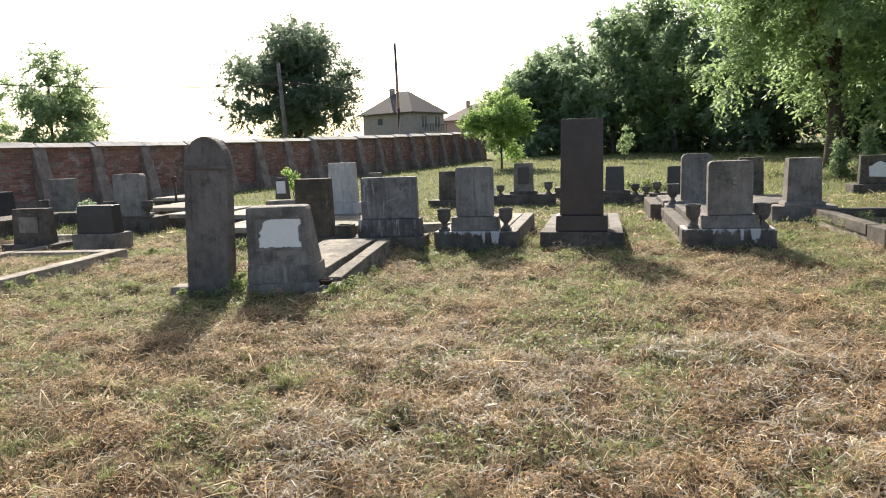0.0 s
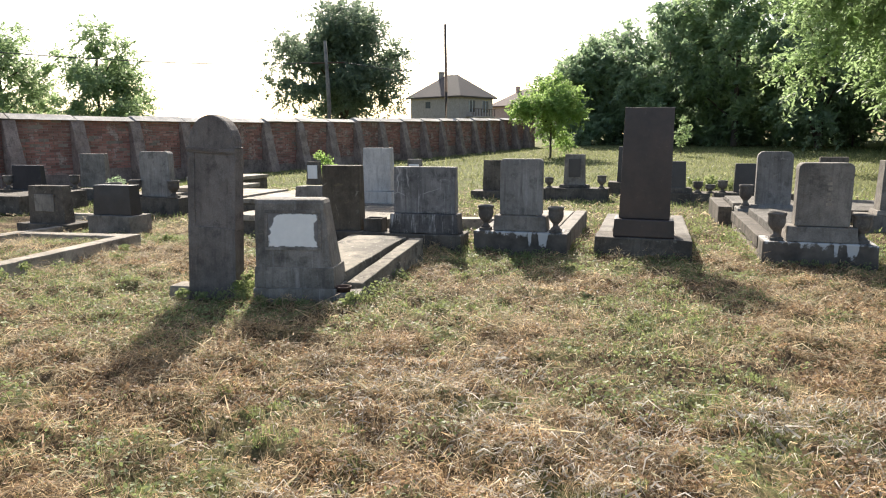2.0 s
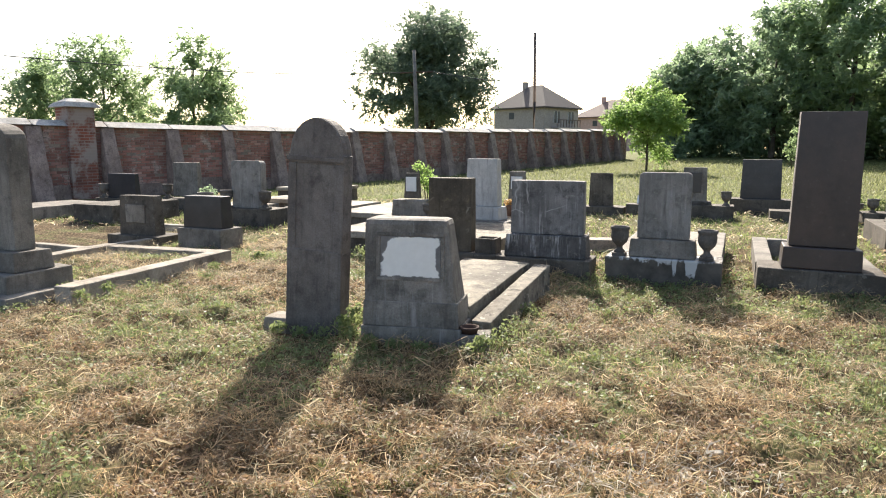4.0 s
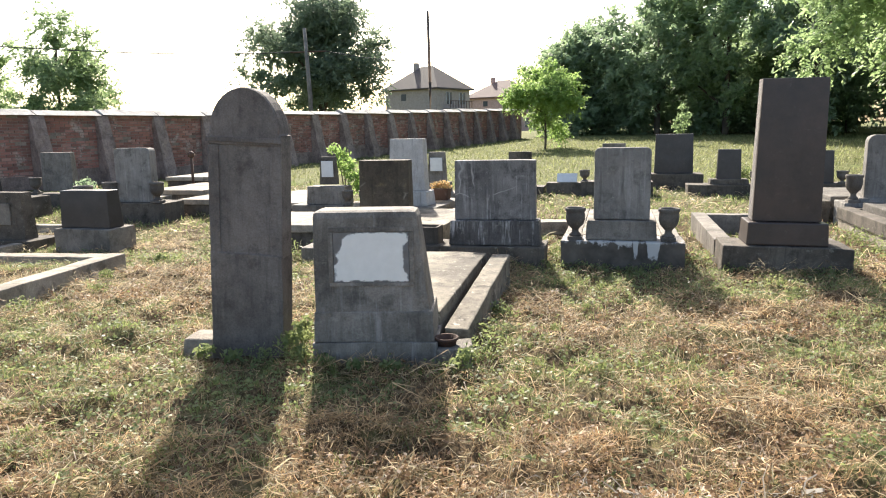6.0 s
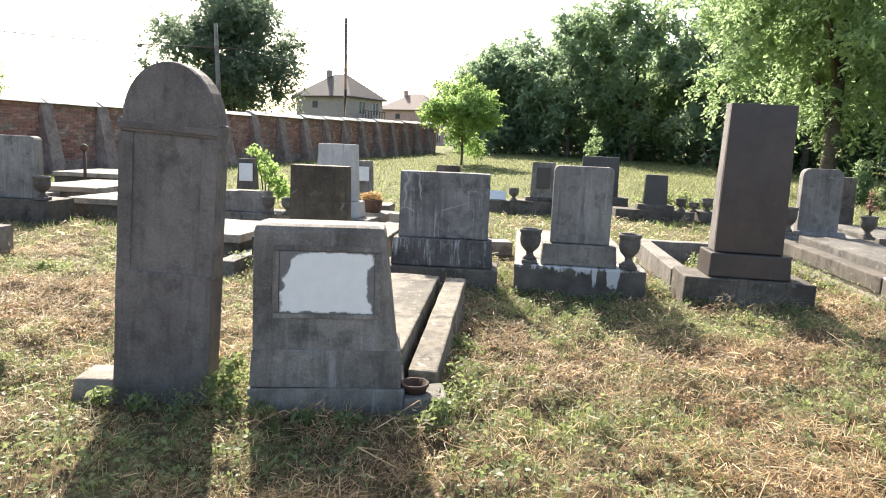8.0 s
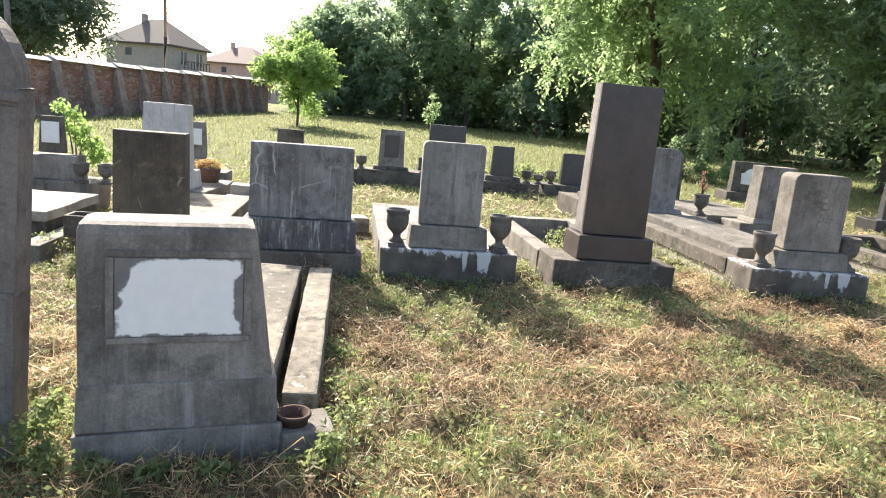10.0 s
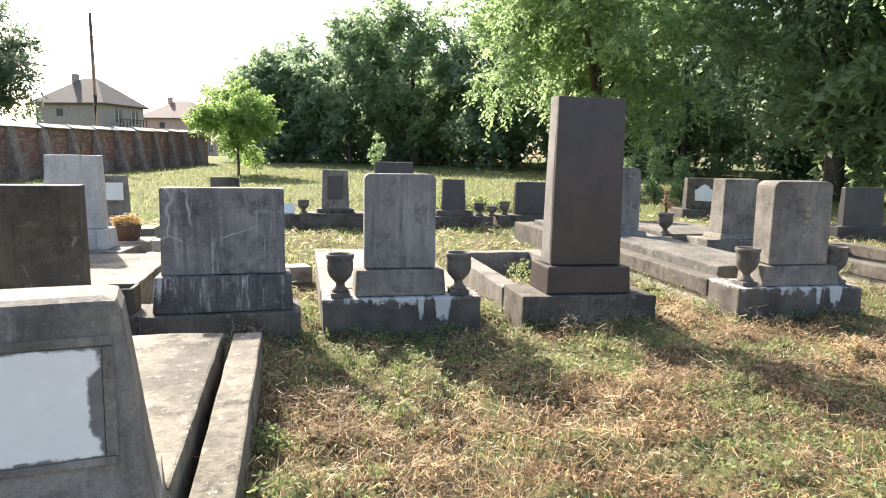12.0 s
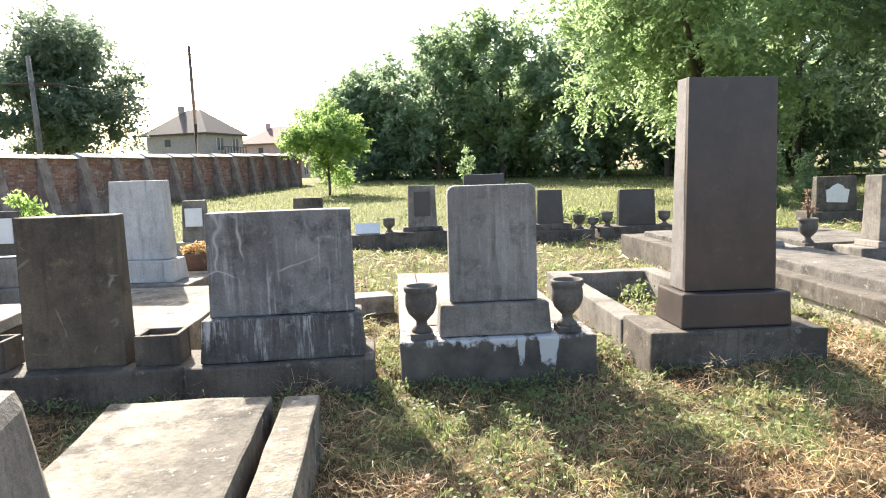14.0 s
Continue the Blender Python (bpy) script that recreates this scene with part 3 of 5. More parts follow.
def urn(x, y, z, h=0.31, r=0.095, label="weathered concrete grave urn standing on a plinth"):
    u = thing("grave_urn", x, y, z, 0, label, "urn", "grave urns")
    block("foot", u, M_POT, -r * 0.72, r * 0.72, -r * 0.72, r * 0.72, 0, h * 0.12, bevel=0.006, rough=0.003)
    k = h
    lathe("bowl", u, M_POT, [(r * 0.62, 0.12 * k), (r * 0.6, 0.17 * k), (r * 0.36, 0.24 * k), (r * 0.33, 0.32 * k), (r * 0.5, 0.38 * k), (r * 0.8, 0.48 * k), (r * 0.96, 0.62 * k), (r * 0.97, 0.78 * k), (r * 0.92, 0.86 * k), (r * 1.02, 0.9 * k), (r * 1.04, 0.97 * k), (r * 0.98, k), (r * 0.84, 0.99 * k), (r * 0.78, 0.88 * k), (r * 0.6, 0.84 * k)], 22)
    return u


def kerb(x0, x1, y0, y1, h=0.2, w=0.17, mat=None, label="low concrete kerb round a grave plot", sides="lrbf", z=0.0, rz=0.0, footing=None):
    """Kerb stones round a plot, turned by rz about the middle of the near end; with a footing they stand on a recessed course."""
    mat = mat or M_CONC
    k = thing("grave_kerb", (x0 + x1) / 2, y0, z, rz, label, "grave kerb")
    a, d = (x1 - x0) / 2, y1 - y0
    runs = {"l": ("side_kerb", -a, -a + w, 0, d), "r": ("side_kerb", a - w, a, 0, d), "b": ("end_kerb", -a + w + 0.004, a - w - 0.004, d - w, d), "f": ("end_kerb", -a + w + 0.004, a - w - 0.004, 0, w)}
    c, sn = math.cos(radians(rz)), math.sin(radians(rz))
    for q in sides:
        nm, p0, p1, q0, q1 = runs[q]
        top = h if q in "lr" else h - 0.006
        low = h * 0.42 if footing else -0.05
        block(nm, k, mat, p0, p1, q0, q1, low, top)
        if footing:
            block("footing", k, footing, p0 + 0.025, p1 - 0.025, q0 + (0.004 if q in "lr" else 0.025), q1 - (0.004 if q in "lr" else 0.025), -0.06, low - 0.003, bevel=0.008, rough=0.008)
        n = 1 if not rz else 10
        for u in range(n):
            e0, e1 = (q0 + (q1 - q0) * u / n, q0 + (q1 - q0) * (u + 1) / n) if q in "lr" else (q0, q1)
            g0, g1 = (p0, p1) if q in "lr" else (p0 + (p1 - p0) * u / n, p0 + (p1 - p0) * (u + 1) / n)
            xs = [(x0 + x1) / 2 + c * gx - sn * gy for gx in (g0, g1) for gy in (e0, e1)]
            ys = [y0 + sn * gx + c * gy for gx in (g0, g1) for gy in (e0, e1)]
            foot(min(xs), max(xs), min(ys), max(ys))
    return k


def ledger(x0, x1, y0, y1, z0, z1, mat=None, label="pale weathered ledger slab over a grave", tilt=(0, 0)):
    s = thing("ledger_slab", (x0 + x1) / 2, (y0 + y1) / 2, z0, 0, label, "grave slab", rx=tilt[0], ry=tilt[1])
    a, d = (x1 - x0) / 2, (y1 - y0) / 2
    h = z1 - z0
    if h > 0.24 and mat is None:
        # added base in darker concrete: the shade on the front faces put into colour
        block("base", s, M_CONC_D, -a + 0.025, a - 0.025, -d + 0.025, d - 0.025, 0, h - 0.09, bevel=0.01, rough=0.008)
        block("slab", s, M_LEDGER, -a, a, -d, d, h - 0.088, h, bevel=0.014, rough=0.008)
    else:
        block("slab", s, mat or M_LEDGER, -a, a, -d, d, 0, h, bevel=0.014, rough=0.008)
    foot(x0, x1, y0, y1)
    return s


def stone(x, y, w, zb, zt, label, mat, shape="round", depth=0.16, neck=None, plinth=None, rz=0.0, ry=0.0, rx=0.0, r=0.05, mats=(None, None), taper=0.02):
    """A gravestone on its neck (width, depth, foot height, top height) and plinth (left, right, front, back, height), local to its middle."""
    g = thing("gravestone", x, y, 0, rz, label, "gravestone", rx=rx, ry=ry)
    a = w / 2
    if shape == "arch":
        profile("headstone", g, mat, arched(-a, a, zb, zt - a * 0.45, zt), -depth / 2, depth / 2)
    elif shape == "round":
        profile("headstone", g, mat, rounded(-a, a, zb, zt, r), -depth / 2, depth / 2, inset=taper)
    else:
        block("headstone", g, mat, -a, a, -depth / 2, depth / 2, zb, zt, (taper, taper, taper, taper), bevel=0.01, rough=0.004)
    if neck:
        nw, nd, n0, n1 = neck
        block("neck", g, mats[0] or mat, -nw / 2, nw / 2, -nd / 2, nd / 2, n0, n1, (0.015, 0.015, 0.015, 0.015), bevel=0.012)
    if plinth:
        p0, p1, pf, pb, ph = plinth
        block("plinth", g, mats[1] or mat, p0, p1, pf, pb, -0.08, ph, bevel=0.015, rough=0.008)
        foot(x + p0, x + p1, y + pf, y + pb)
    else:
        foot(x - a, x + a, y - depth / 2, y + depth / 2)
    return g


# tall round-headed stele
def build_stele():
    g = thing("stele", -3.08, 5.17, 0, 3, "tall weathered sandstone stele with a round head and sunken panel", "gravestone", ry=3.2)
    a, d = 0.232, 0.075
    block("foot_block", g, M_STELE, -a - 0.003, a + 0.003, -d - 0.004, d + 0.004, -0.1, 0.625, (0.002, 0.002, 0.002, 0.002), bevel=0.008, rough=0.008)
    profile("shaft", g, M_STELE, arched(-a, a, 0.6, 1.33, 1.6, 16, 0.012), -d + 0.007, d, bevel=0.014, rough=0.006)
    # smooth head and side rails stand proud of the sunken panel
    profile("head", g, M_STELE, arched(-a, a, 1.27, 1.33, 1.597, 16, 0.012), -d - 0.002, -d + 0.012, bevel=0.006, rough=0.004)
    for sx in (-1, 1):
        x0, x1 = sorted((sx * a, sx * a * 0.7))
        block("side_rail", g, M_STELE, x0, x1, -d - 0.001, -d + 0.012, 0.622, 1.268, bevel=0.005, rough=0.004)
    block("shoulder_band", g, M_STELE, -a - 0.006, a + 0.006, -d - 0.009, -d - 0.001, 1.285, 1.315, bevel=0.004, rough=0.003)
    foot(-3.36, -2.78, 5.0, 5.4)
    f = thing("footing_stone", -3.42, 5.2, 0, 8, "small pale flat stone lying beside the stele", "stone")
    block("stone", f, M_LEDGER, -0.12, 0.1, -0.13, 0.13, -0.05, 0.07, (0.02, 0.02, 0.02, 0.02), rough=0.012)


build_stele()


# low headstone with a painted plate
def build_plate_stone():
    g = thing("headstone", -2.335, 5.3, 0, 11, "low grey headstone with a flaking white painted plate", "gravestone")
    block("plinth", g, M_PLATED, -0.312, 0.42, -0.235, 0.195, -0.1, 0.12, (0.0, 0.0, 0.0, 0.0), bevel=0.005, rough=0.008)
    block("base", g, M_PLATED, -0.306, 0.405, -0.222, 0.19, 0.121, 0.30, (0.008, 0.012, 0.012, 0.02), bevel=0.008, rough=0.006)
    block("body", g, M_PLATED, -0.303, 0.39, -0.206, 0.17, 0.22, 0.885, (0.004, 0.08, 0.041, 0.09), bevel=0.04, rough=0.002)
    # frame of four rails round the plate
    lean = -0.035 / 0.58
    for nm, x0, x1, z0, z1 in (("top_rail", -0.2, 0.29, 0.765, 0.79), ("bottom_rail", -0.2, 0.29, 0.45, 0.472), ("side_rail", -0.204, -0.176, 0.474, 0.763), ("side_rail", 0.266, 0.294, 0.474, 0.763)):
        o = block(nm, g, M_PLATED, x0, x1, -0.007, 0.012, z0 - 0.62, z1 - 0.62, bevel=0.003, rough=0.002)
        o.matrix_basis = pose(0, -0.183, 0.62, -3.4)
    p = block("painted_plate", g, M_PAINT, -0.174, 0.265, -0.005, 0.01, -0.146, 0.143, bevel=0.003, rough=0, label="white painted plate, flaked at its rim")
    p.matrix_basis = pose(0, -0.181, 0.62, -3.4)
    foot(-2.7, -1.9, 5.05, 5.5)
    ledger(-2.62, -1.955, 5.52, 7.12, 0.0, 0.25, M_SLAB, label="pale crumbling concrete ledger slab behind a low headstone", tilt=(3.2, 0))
    k = thing("grave_kerb", -1.832, 5.45, 0, 0, "concrete kerb along a ledger slab, sunk at one end", "grave kerb", rx=5.5)
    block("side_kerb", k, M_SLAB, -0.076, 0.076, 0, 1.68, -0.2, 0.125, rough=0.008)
    foot(-1.96, -1.76, 5.4, 7.1)
    b = thing("footing_block", -1.79, 5.22, 0, 12, "small broken concrete block at a kerb's end", "stone")
    block("block", b, M_CONC, -0.1, 0.1, -0.1, 0.13, -0.04, 0.09, rough=0.014)
    q = thing("flower_pot", -1.84, 5.22, 0.09, 0, "small dark empty flower pot on a concrete block", "flower pot")
    lathe("pot", q, M_CLAY, [(0.055, 0), (0.062, 0.03), (0.07, 0.035), (0.07, 0.048), (0.06, 0.048), (0.052, 0.012)], 18)


build_plate_stone()

# brown lichened stone with slab
stone(-3.19, 8.13, 0.54, 0.2, 1.04, "dark brown lichened gravestone, cracked, before a pale slab", M_BROWN, "flat", 0.17, None, (-0.5, 0.62, -0.2, 0.22, 0.2), taper=0.008, mats=(None, M_CONC_D))
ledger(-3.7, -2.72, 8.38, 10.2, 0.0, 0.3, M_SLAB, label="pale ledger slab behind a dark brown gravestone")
for px in (-2.74, -3.68):
    pl = thing("planter_box", px, 8.12, 0.2, 0, "square dark concrete planter with dry earth", "planter", "planters")
    for nm, b in (("side", (-0.12, 0.12, -0.11, -0.085)), ("side", (-0.12, 0.12, 0.085, 0.11)), ("side", (-0.12, -0.095, -0.083, 0.083)), ("side", (0.095, 0.12, -0.083, 0.083))):
        block(nm, pl, M_CONC_D, *b, 0, 0.17, bevel=0.005, rough=0.002)
    block("earth", pl, M_SOIL, -0.093, 0.093, -0.083, 0.083, 0.0, 0.14, bevel=0, rough=0.01, cut=0.04)

# broad mottled stone
stone(-2.05, 8.13, 0.8, 0.45, 1.03, "broad mottled limestone gravestone with cracks and runs", M_CRACK, "flat", 0.16, (0.9, 0.3, 0.204, 0.446), (-0.53, 0.5, -0.21, 0.24, 0.2), rz=2, taper=0.004, mats=(M_NECK, M_CONC_D))
pk = thing("kerb_piece", -1.95, 10.1, 0, 16, "pale low kerb piece lying behind a broad gravestone", "grave kerb")
block("kerb", pk, M_LEDGER, -0.5, 0.5, -0.13, 0.13, -0.04, 0.16, rough=0.01)
foot(-2.4, -1.45, 9.9, 10.35)

# terrazzo stone with two urns
stone(-0.84, 8.2, 0.52, 0.455, 1.135, "grey terrazzo gravestone with rounded corners on a paint-splashed plinth", M_TERRAZZO, "round", 0.13, (0.66, 0.26, 0.264, 0.45), (-0.56, 0.58, -0.19, 0.22, 0.26), r=0.045, mats=(M_CONC, M_DRIP))
urn(-1.27, 8.12, 0.26)
urn(-0.41, 8.12, 0.26)
kerb(-1.4, -0.27, 8.43, 10.75, 0.25, 0.17, M_CONC, "concrete kerb round a slab behind a terrazzo gravestone", "lrb")
ledger(-1.225, -0.445, 8.44, 10.56, 0.0, 0.262, label="pale slab laid between kerbs")

# brown granite pillar
def pillar(x, y, label, mat, w, d, top, base, neck, lean=0.0, lz=0.0):
    g = thing("granite_pillar", x, y, 0, lz, label, "gravestone", ry=lean)
    a = w / 2
    # shaft is paler and rougher than the face set before it
    block("shaft", g, M_GRANITE_S, -a, a, -d / 2 + 0.03, d / 2, neck[2] + 0.004, top, (0.015, 0.015, 0.03, 0.03), bevel=0.006, rough=0.003)
    block("polished_face", g, mat, -a + 0.001, a - 0.001, -d / 2, -d / 2 + 0.029, neck[2] + 0.004, top - 0.002, (0.015, 0.015, 0.03, -0.03), bevel=0.004, rough=0.0, label="polished granite face")
    block("neck", g, mat, -neck[0] / 2, neck[0] / 2, -neck[1] / 2, neck[1] / 2, base[2] + 0.004, neck[2], (0.01, 0.01, 0.01, 0.01), bevel=0.012, rough=0.002)
    block("plinth", g, M_CONC_D, -base[0] / 2, base[0] / 2, -base[1] / 2, base[1] / 2, -0.1, base[2], bevel=0.014, rough=0.006)
    foot(x - base[0] / 2, x + base[0] / 2, y - base[1] / 2, y + base[1] / 2)


pillar(0.595, 8.26, "tall polished brown granite pillar stone on a stepped plinth", M_GRANITE, 0.57, 0.22, 1.72, (1.08, 0.5, 0.24), (0.68, 0.4, 0.45), 0.6)
kerb(0.05, 1.14, 8.515, 10.7, 0.22, 0.17, M_CONC, "concrete kerb of a grassy plot behind a granite pillar", "lrb")

# grey stone with two urns and stepped slab
stone(2.44, 8.22, 0.53, 0.43, 1.11, "grey gravestone with rounded corners, dark streaks and splashed plinth", M_CONC, "round", 0.24, (0.7, 0.34, 0.264, 0.426), (-0.58, 0.54, -0.22, 0.24, 0.26), r=0.06, rz=-2, mats=(M_CONC, M_DRIP))
g8 = [o for o in bpy.data.objects if o.name.startswith("gravestone") and o.parent is None][-1]
for k in range(6):
    block("inscription_mark", g8, M_LEDGER, 0.03 - 0.012 * (k % 2), 0.055 + 0.01 * (k % 3), -0.124, -0.1185, 0.93 - k * 0.055, 0.962 - k * 0.055, bevel=0, rough=0)
urn(2.0, 8.15, 0.26)
urn(2.83, 8.15, 0.26)
kerb(1.86, 2.98, 8.465, 11.13, 0.26, 0.18, M_CONC_D, "concrete kerb round a stepped grave slab on a pale footing", "lrb", footing=M_LEDGER)
ledger(2.06, 2.78, 8.62, 10.85, 0.0, 0.34, M_SLABD, "thick grey grave slab between kerbs")

# leaning plot with second pillar
pillar(4.8, 8.3, "tall dark granite pillar stone with pale sides", M_GRANITE, 0.5, 0.3, 1.72, (1.3, 0.5, 0.24), (0.7, 0.42, 0.5), 0.0, 3)
kerb(4.14, 5.46, 8.555, 10.9, 0.24, 0.18, M_CONC_D, "concrete kerb round an overgrown grave plot", "lrb", footing=M_LEDGER)

# behind the first row, right
stone(2.45, 11.35, 0.5, 0.3, 1.16, "pale grey gravestone with rounded shoulders", M_TERRAZZO, "round", 0.14, (0.66, 0.3, 0.3, 0.36), (-0.5, 0.5, -0.2, 0.25, 0.3), r=0.09)
kerb(1.72, 3.05, 11.62, 13.4, 0.28, 0.2, M_CONC_D, "grey concrete kerb of a grave", "lrb")
ledger(1.95, 2.85, 11.75, 13.15, 0.0, 0.33, M_SLABD, "grey ledger slab behind an arched stone")
urn(2.06, 11.22, 0.3, 0.36, 0.1)
urn(3.02, 11.2, 0.3, 0.3, 0.1)
stone(4.14, 11.4, 0.54, 0.3, 1.03, "grey streaked gravestone with a pale edge", M_CONC, "flat", 0.3, (0.64, 0.4, 0.24, 0.31), (-0.5, 0.5, -0.2, 0.3, 0.24))
ledger(3.45, 4.65, 11.75, 13.6, 0.0, 0.26, M_SLABD, "low grey slab behind a streaked stone")
stone(3.85, 14.0, 0.5, 0.2, 1.0, "dark grey plain gravestone", M_CONC_D, "flat", 0.16, None, (-0.5, 0.5, -0.2, 0.25, 0.2))
stone(7.75, 13.1, 0.8, 0.2, 0.86, "broad black granite gravestone in shade", M_GRANITE_D, "flat", 0.14, None, (-0.6, 0.6, -0.2, 0.3, 0.22))
g_pl = stone(7.3, 17.1, 0.85, 0.2, 0.88, "dark gravestone with a white shield-shaped plaque", M_CONC_D, "flat", 0.18, None, (-0.6, 0.6, -0.25, 0.3, 0.2))
profile("white_plaque", g_pl, M_PLATE, [(-0.22, 0.38), (0.2, 0.36), (0.24, 0.62), (0.14, 0.64), (0.1, 0.7), (0.0, 0.74), (-0.1, 0.7), (-0.16, 0.64), (-0.24, 0.62)], -0.12, -0.093, bevel=0.004, label="white shield-shaped plaque")

# far row
stone(-2.8, 15.4, 0.5, 0.15, 0.86, "low dark gravestone in the far row", M_CONC_D, "flat", 0.14, None, (-0.5, 0.5, -0.2, 0.3, 0.16))
stone(-0.95, 15.4, 0.48, 0.3, 1.0, "grey gravestone with a sunken dark panel", M_CONC, "flat", 0.16, (0.66, 0.3, 0.264, 0.33), (-0.62, 0.75, -0.25, 0.3, 0.26), mats=(M_CONC_D, M_CONC_D))
block("dark_panel", bpy.data.objects["gravestone.%03d" % (sum(o.name.startswith("gravestone") for o in bpy.data.objects) - 1)], M_GRANITE_D, -0.13, 0.13, -0.092, -0.07, 0.5, 0.9, bevel=0.003, rough=0, label="dark sunken panel")
pl_st = thing("name_plate", -1.85, 15.3, 0.0, 0, "small white tilted name plate on a low kerb block", "name plate")
block("block", pl_st, M_CONC_D, -0.4, 0.45, -0.12, 0.25, -0.05, 0.24, rough=0.006)
o = block("plate", pl_st, M_PLATE, -0.2, 0.2, -0.015, 0.015, 0, 0.2, bevel=0.004, rough=0)
o.matrix_basis = pose(0, 0.0, 0.243, -35)
foot(-2.3, -1.4, 15.1, 15.6)
stone(0.3, 17.0, 0.8, 0.3, 1.14, "broad dark granite gravestone", M_GRANITE_D, "flat", 0.16, None, (-0.6, 0.6, -0.25, 0.3, 0.3), mats=(None, M_CONC_D))
stone(1.18, 15.4, 0.44, 0.28, 0.86, "small black gravestone on a grey plinth", M_GRANITE_D, "flat", 0.14, (0.7, 0.3, 0.2, 0.3), (-0.75, 0.7, -0.25, 0.3, 0.2), mats=(M_CONC_D, M_CONC_D))
stone(2.66, 15.4, 0.64, 0.22, 0.82, "broad black gravestone on a low plinth", M_GRANITE_D, "flat", 0.14, None, (-0.7, 0.8, -0.25, 0.3, 0.22), mats=(None, M_CONC_D))
for ux, uh in ((1.64, 0.24), (1.88, 0.18), (2.12, 0.27), (3.1, 0.25), (-0.35, 0.3), (-1.5, 0.25)):
    urn(ux, 15.28, 0.2 if ux > 0 else 0.24, uh, 0.1, "small dark concrete urn in the far row")

# behind the first row, left
stone(-3.72, 10.65, 0.54, 0.5, 1.22, "tall whitish marble gravestone on a pale base", M_WHITE, "flat", 0.18, (0.66, 0.34, 0.3, 0.5), (-0.5, 0.5, -0.25, 0.3, 0.3), rz=-6, mats=(M_WHITE, M_CONC))
g2 = stone(-4.03, 13.4, 0.34, 0.4, 0.94, "small grey gravestone with a white plate", M_CONC, "flat", 0.12, (0.5, 0.3, 0.2, 0.4), (-0.4, 0.5, -0.2, 0.3, 0.22))
block("plate", g2, M_PLATE, -0.11, 0.11, -0.085, -0.06, 0.6, 0.84, bevel=0.003, rough=0)
for i, (yy, hh) in enumerate(((9.95, 0.18), (10.2, 0.28), (10.5, 0.38))):
    ledger(-3.05 + 0.02 * i, -2.55, yy, yy + 0.24, 0.0, hh, M_LEDGER, "pale stepped kerb block")
ledger(-3.62, -3.12, 10.97, 11.4, 0.0, 0.32, M_CONC, "grey block under a flower box")
fb = thing("flower_box", -3.37, 11.1, 0.32, 0, "dark planter with dried orange flowers", "planter")
block("box", fb, M_CLAY, -0.11, 0.11, -0.1, 0.1, 0, 0.17, (-0.02, -0.02, -0.02, -0.02), rough=0.006)
g3 = stone(-4.95, 10.7, 0.27, 0.58, 0.98, "small dark framed gravestone with a white plate", M_CONC_D, "flat", 0.1, (0.6, 0.34, 0.3, 0.56), (-0.5, 0.5, -0.25, 0.3, 0.3), mats=(M_CONC, M_CONC))
block("plate", g3, M_PLATE, -0.09, 0.09, -0.07, -0.05, 0.69, 0.92, bevel=0.003, rough=0)
ledger(-5.15, -4.12, 8.5, 9.68, 0.0, 0.3, label="wide pale ledger slab on a shade-darkened base")
kr = thing("kerb_piece", -4.02, 7.95, 0, 0, "low weathered kerb piece beside an overgrown strip", "grave kerb")
block("kerb", kr, M_CONC, -0.08, 0.08, 0, 1.6, -0.04, 0.14, rough=0.01)
foot(-4.1, -3.94, 7.95, 9.55)
for ux in (-4.55, -4.3):
    urn(ux, 10.4, 0.3, 0.22, 0.08)

# left plots
kerb(-7.46, -5.54, 4.9, 7.26, 0.15, 0.2, M_LEDGER, "pale concrete kerb round a grassy plot", "lrb", rz=5.3)
gl = stone(-6.42, 5.0, 0.62, 0.45, 1.6, "tall grey arched gravestone on a stepped base", M_CONC, "arch", 0.2, (0.82, 0.4, 0.27, 0.45), (-0.45, 0.45, -0.3, 0.35, 0.268))
block("step", gl, M_CONC, -0.6, 0.6, -0.42, 0.45, -0.05, 0.1, bevel=0.014, rough=0.008)
foot(-7.1, -5.9, 4.55, 5.5)
l1 = stone(-8.15, 8.2, 0.7, 0.0, 0.69, "low dark gravestone with a worn grey panel", M_CONC_D, "flat", 0.2, None, (-0.5, 0.5, -0.2, 0.3, 0.12))
block("worn_panel", l1, M_CONC, -0.2, 0.17, -0.108, -0.09, 0.3, 0.56, bevel=0.004, rough=0.004, label="worn pale grey panel")
kerb(-9.6, -7.75, 7.0, 9.6, 0.1, 0.14, M_LEDGER, "pale low kerb sunk in dry grass", "rbf")
stone(-6.9, 8.2, 0.68, 0.28, 0.72, "low dark granite block on a paler plinth", M_GRANITE_D, "flat", 0.24, None, (-0.38, 0.38, -0.2, 0.25, 0.28), mats=(None, M_CONC))
stone(-11.4, 12.5, 0.72, 0.3, 1.05, "grey gravestone before the brick wall", M_CONC, "flat", 0.16, None, (-0.6, 0.6, -0.2, 0.3, 0.25), mats=(None, M_CONC_D))
stone(-8.26, 10.75, 0.66, 0.3, 1.15, "pale grey gravestone with a chipped top", M_TERRAZZO, "round", 0.16, None, (-0.6, 0.6, -0.2, 0.3, 0.3), r=0.07, mats=(None, M_CONC_D))
stone(-12.9, 12.1, 0.85, 0.25, 0.8, "low black gravestone before the brick wall", M_GRANITE_D, "flat", 0.16, None, (-0.7, 0.7, -0.2, 0.3, 0.25), mats=(None, M_CONC_D))
ledger(-7.95, -6.9, 11.3, 13.2, 0.0, 0.28, label="bright pale ledger slab on a stepped kerb")
ledger(-9.9, -8.8, 11.2, 13.0, 0.0, 0.25, label="bright pale ledger slab near the brick wall")
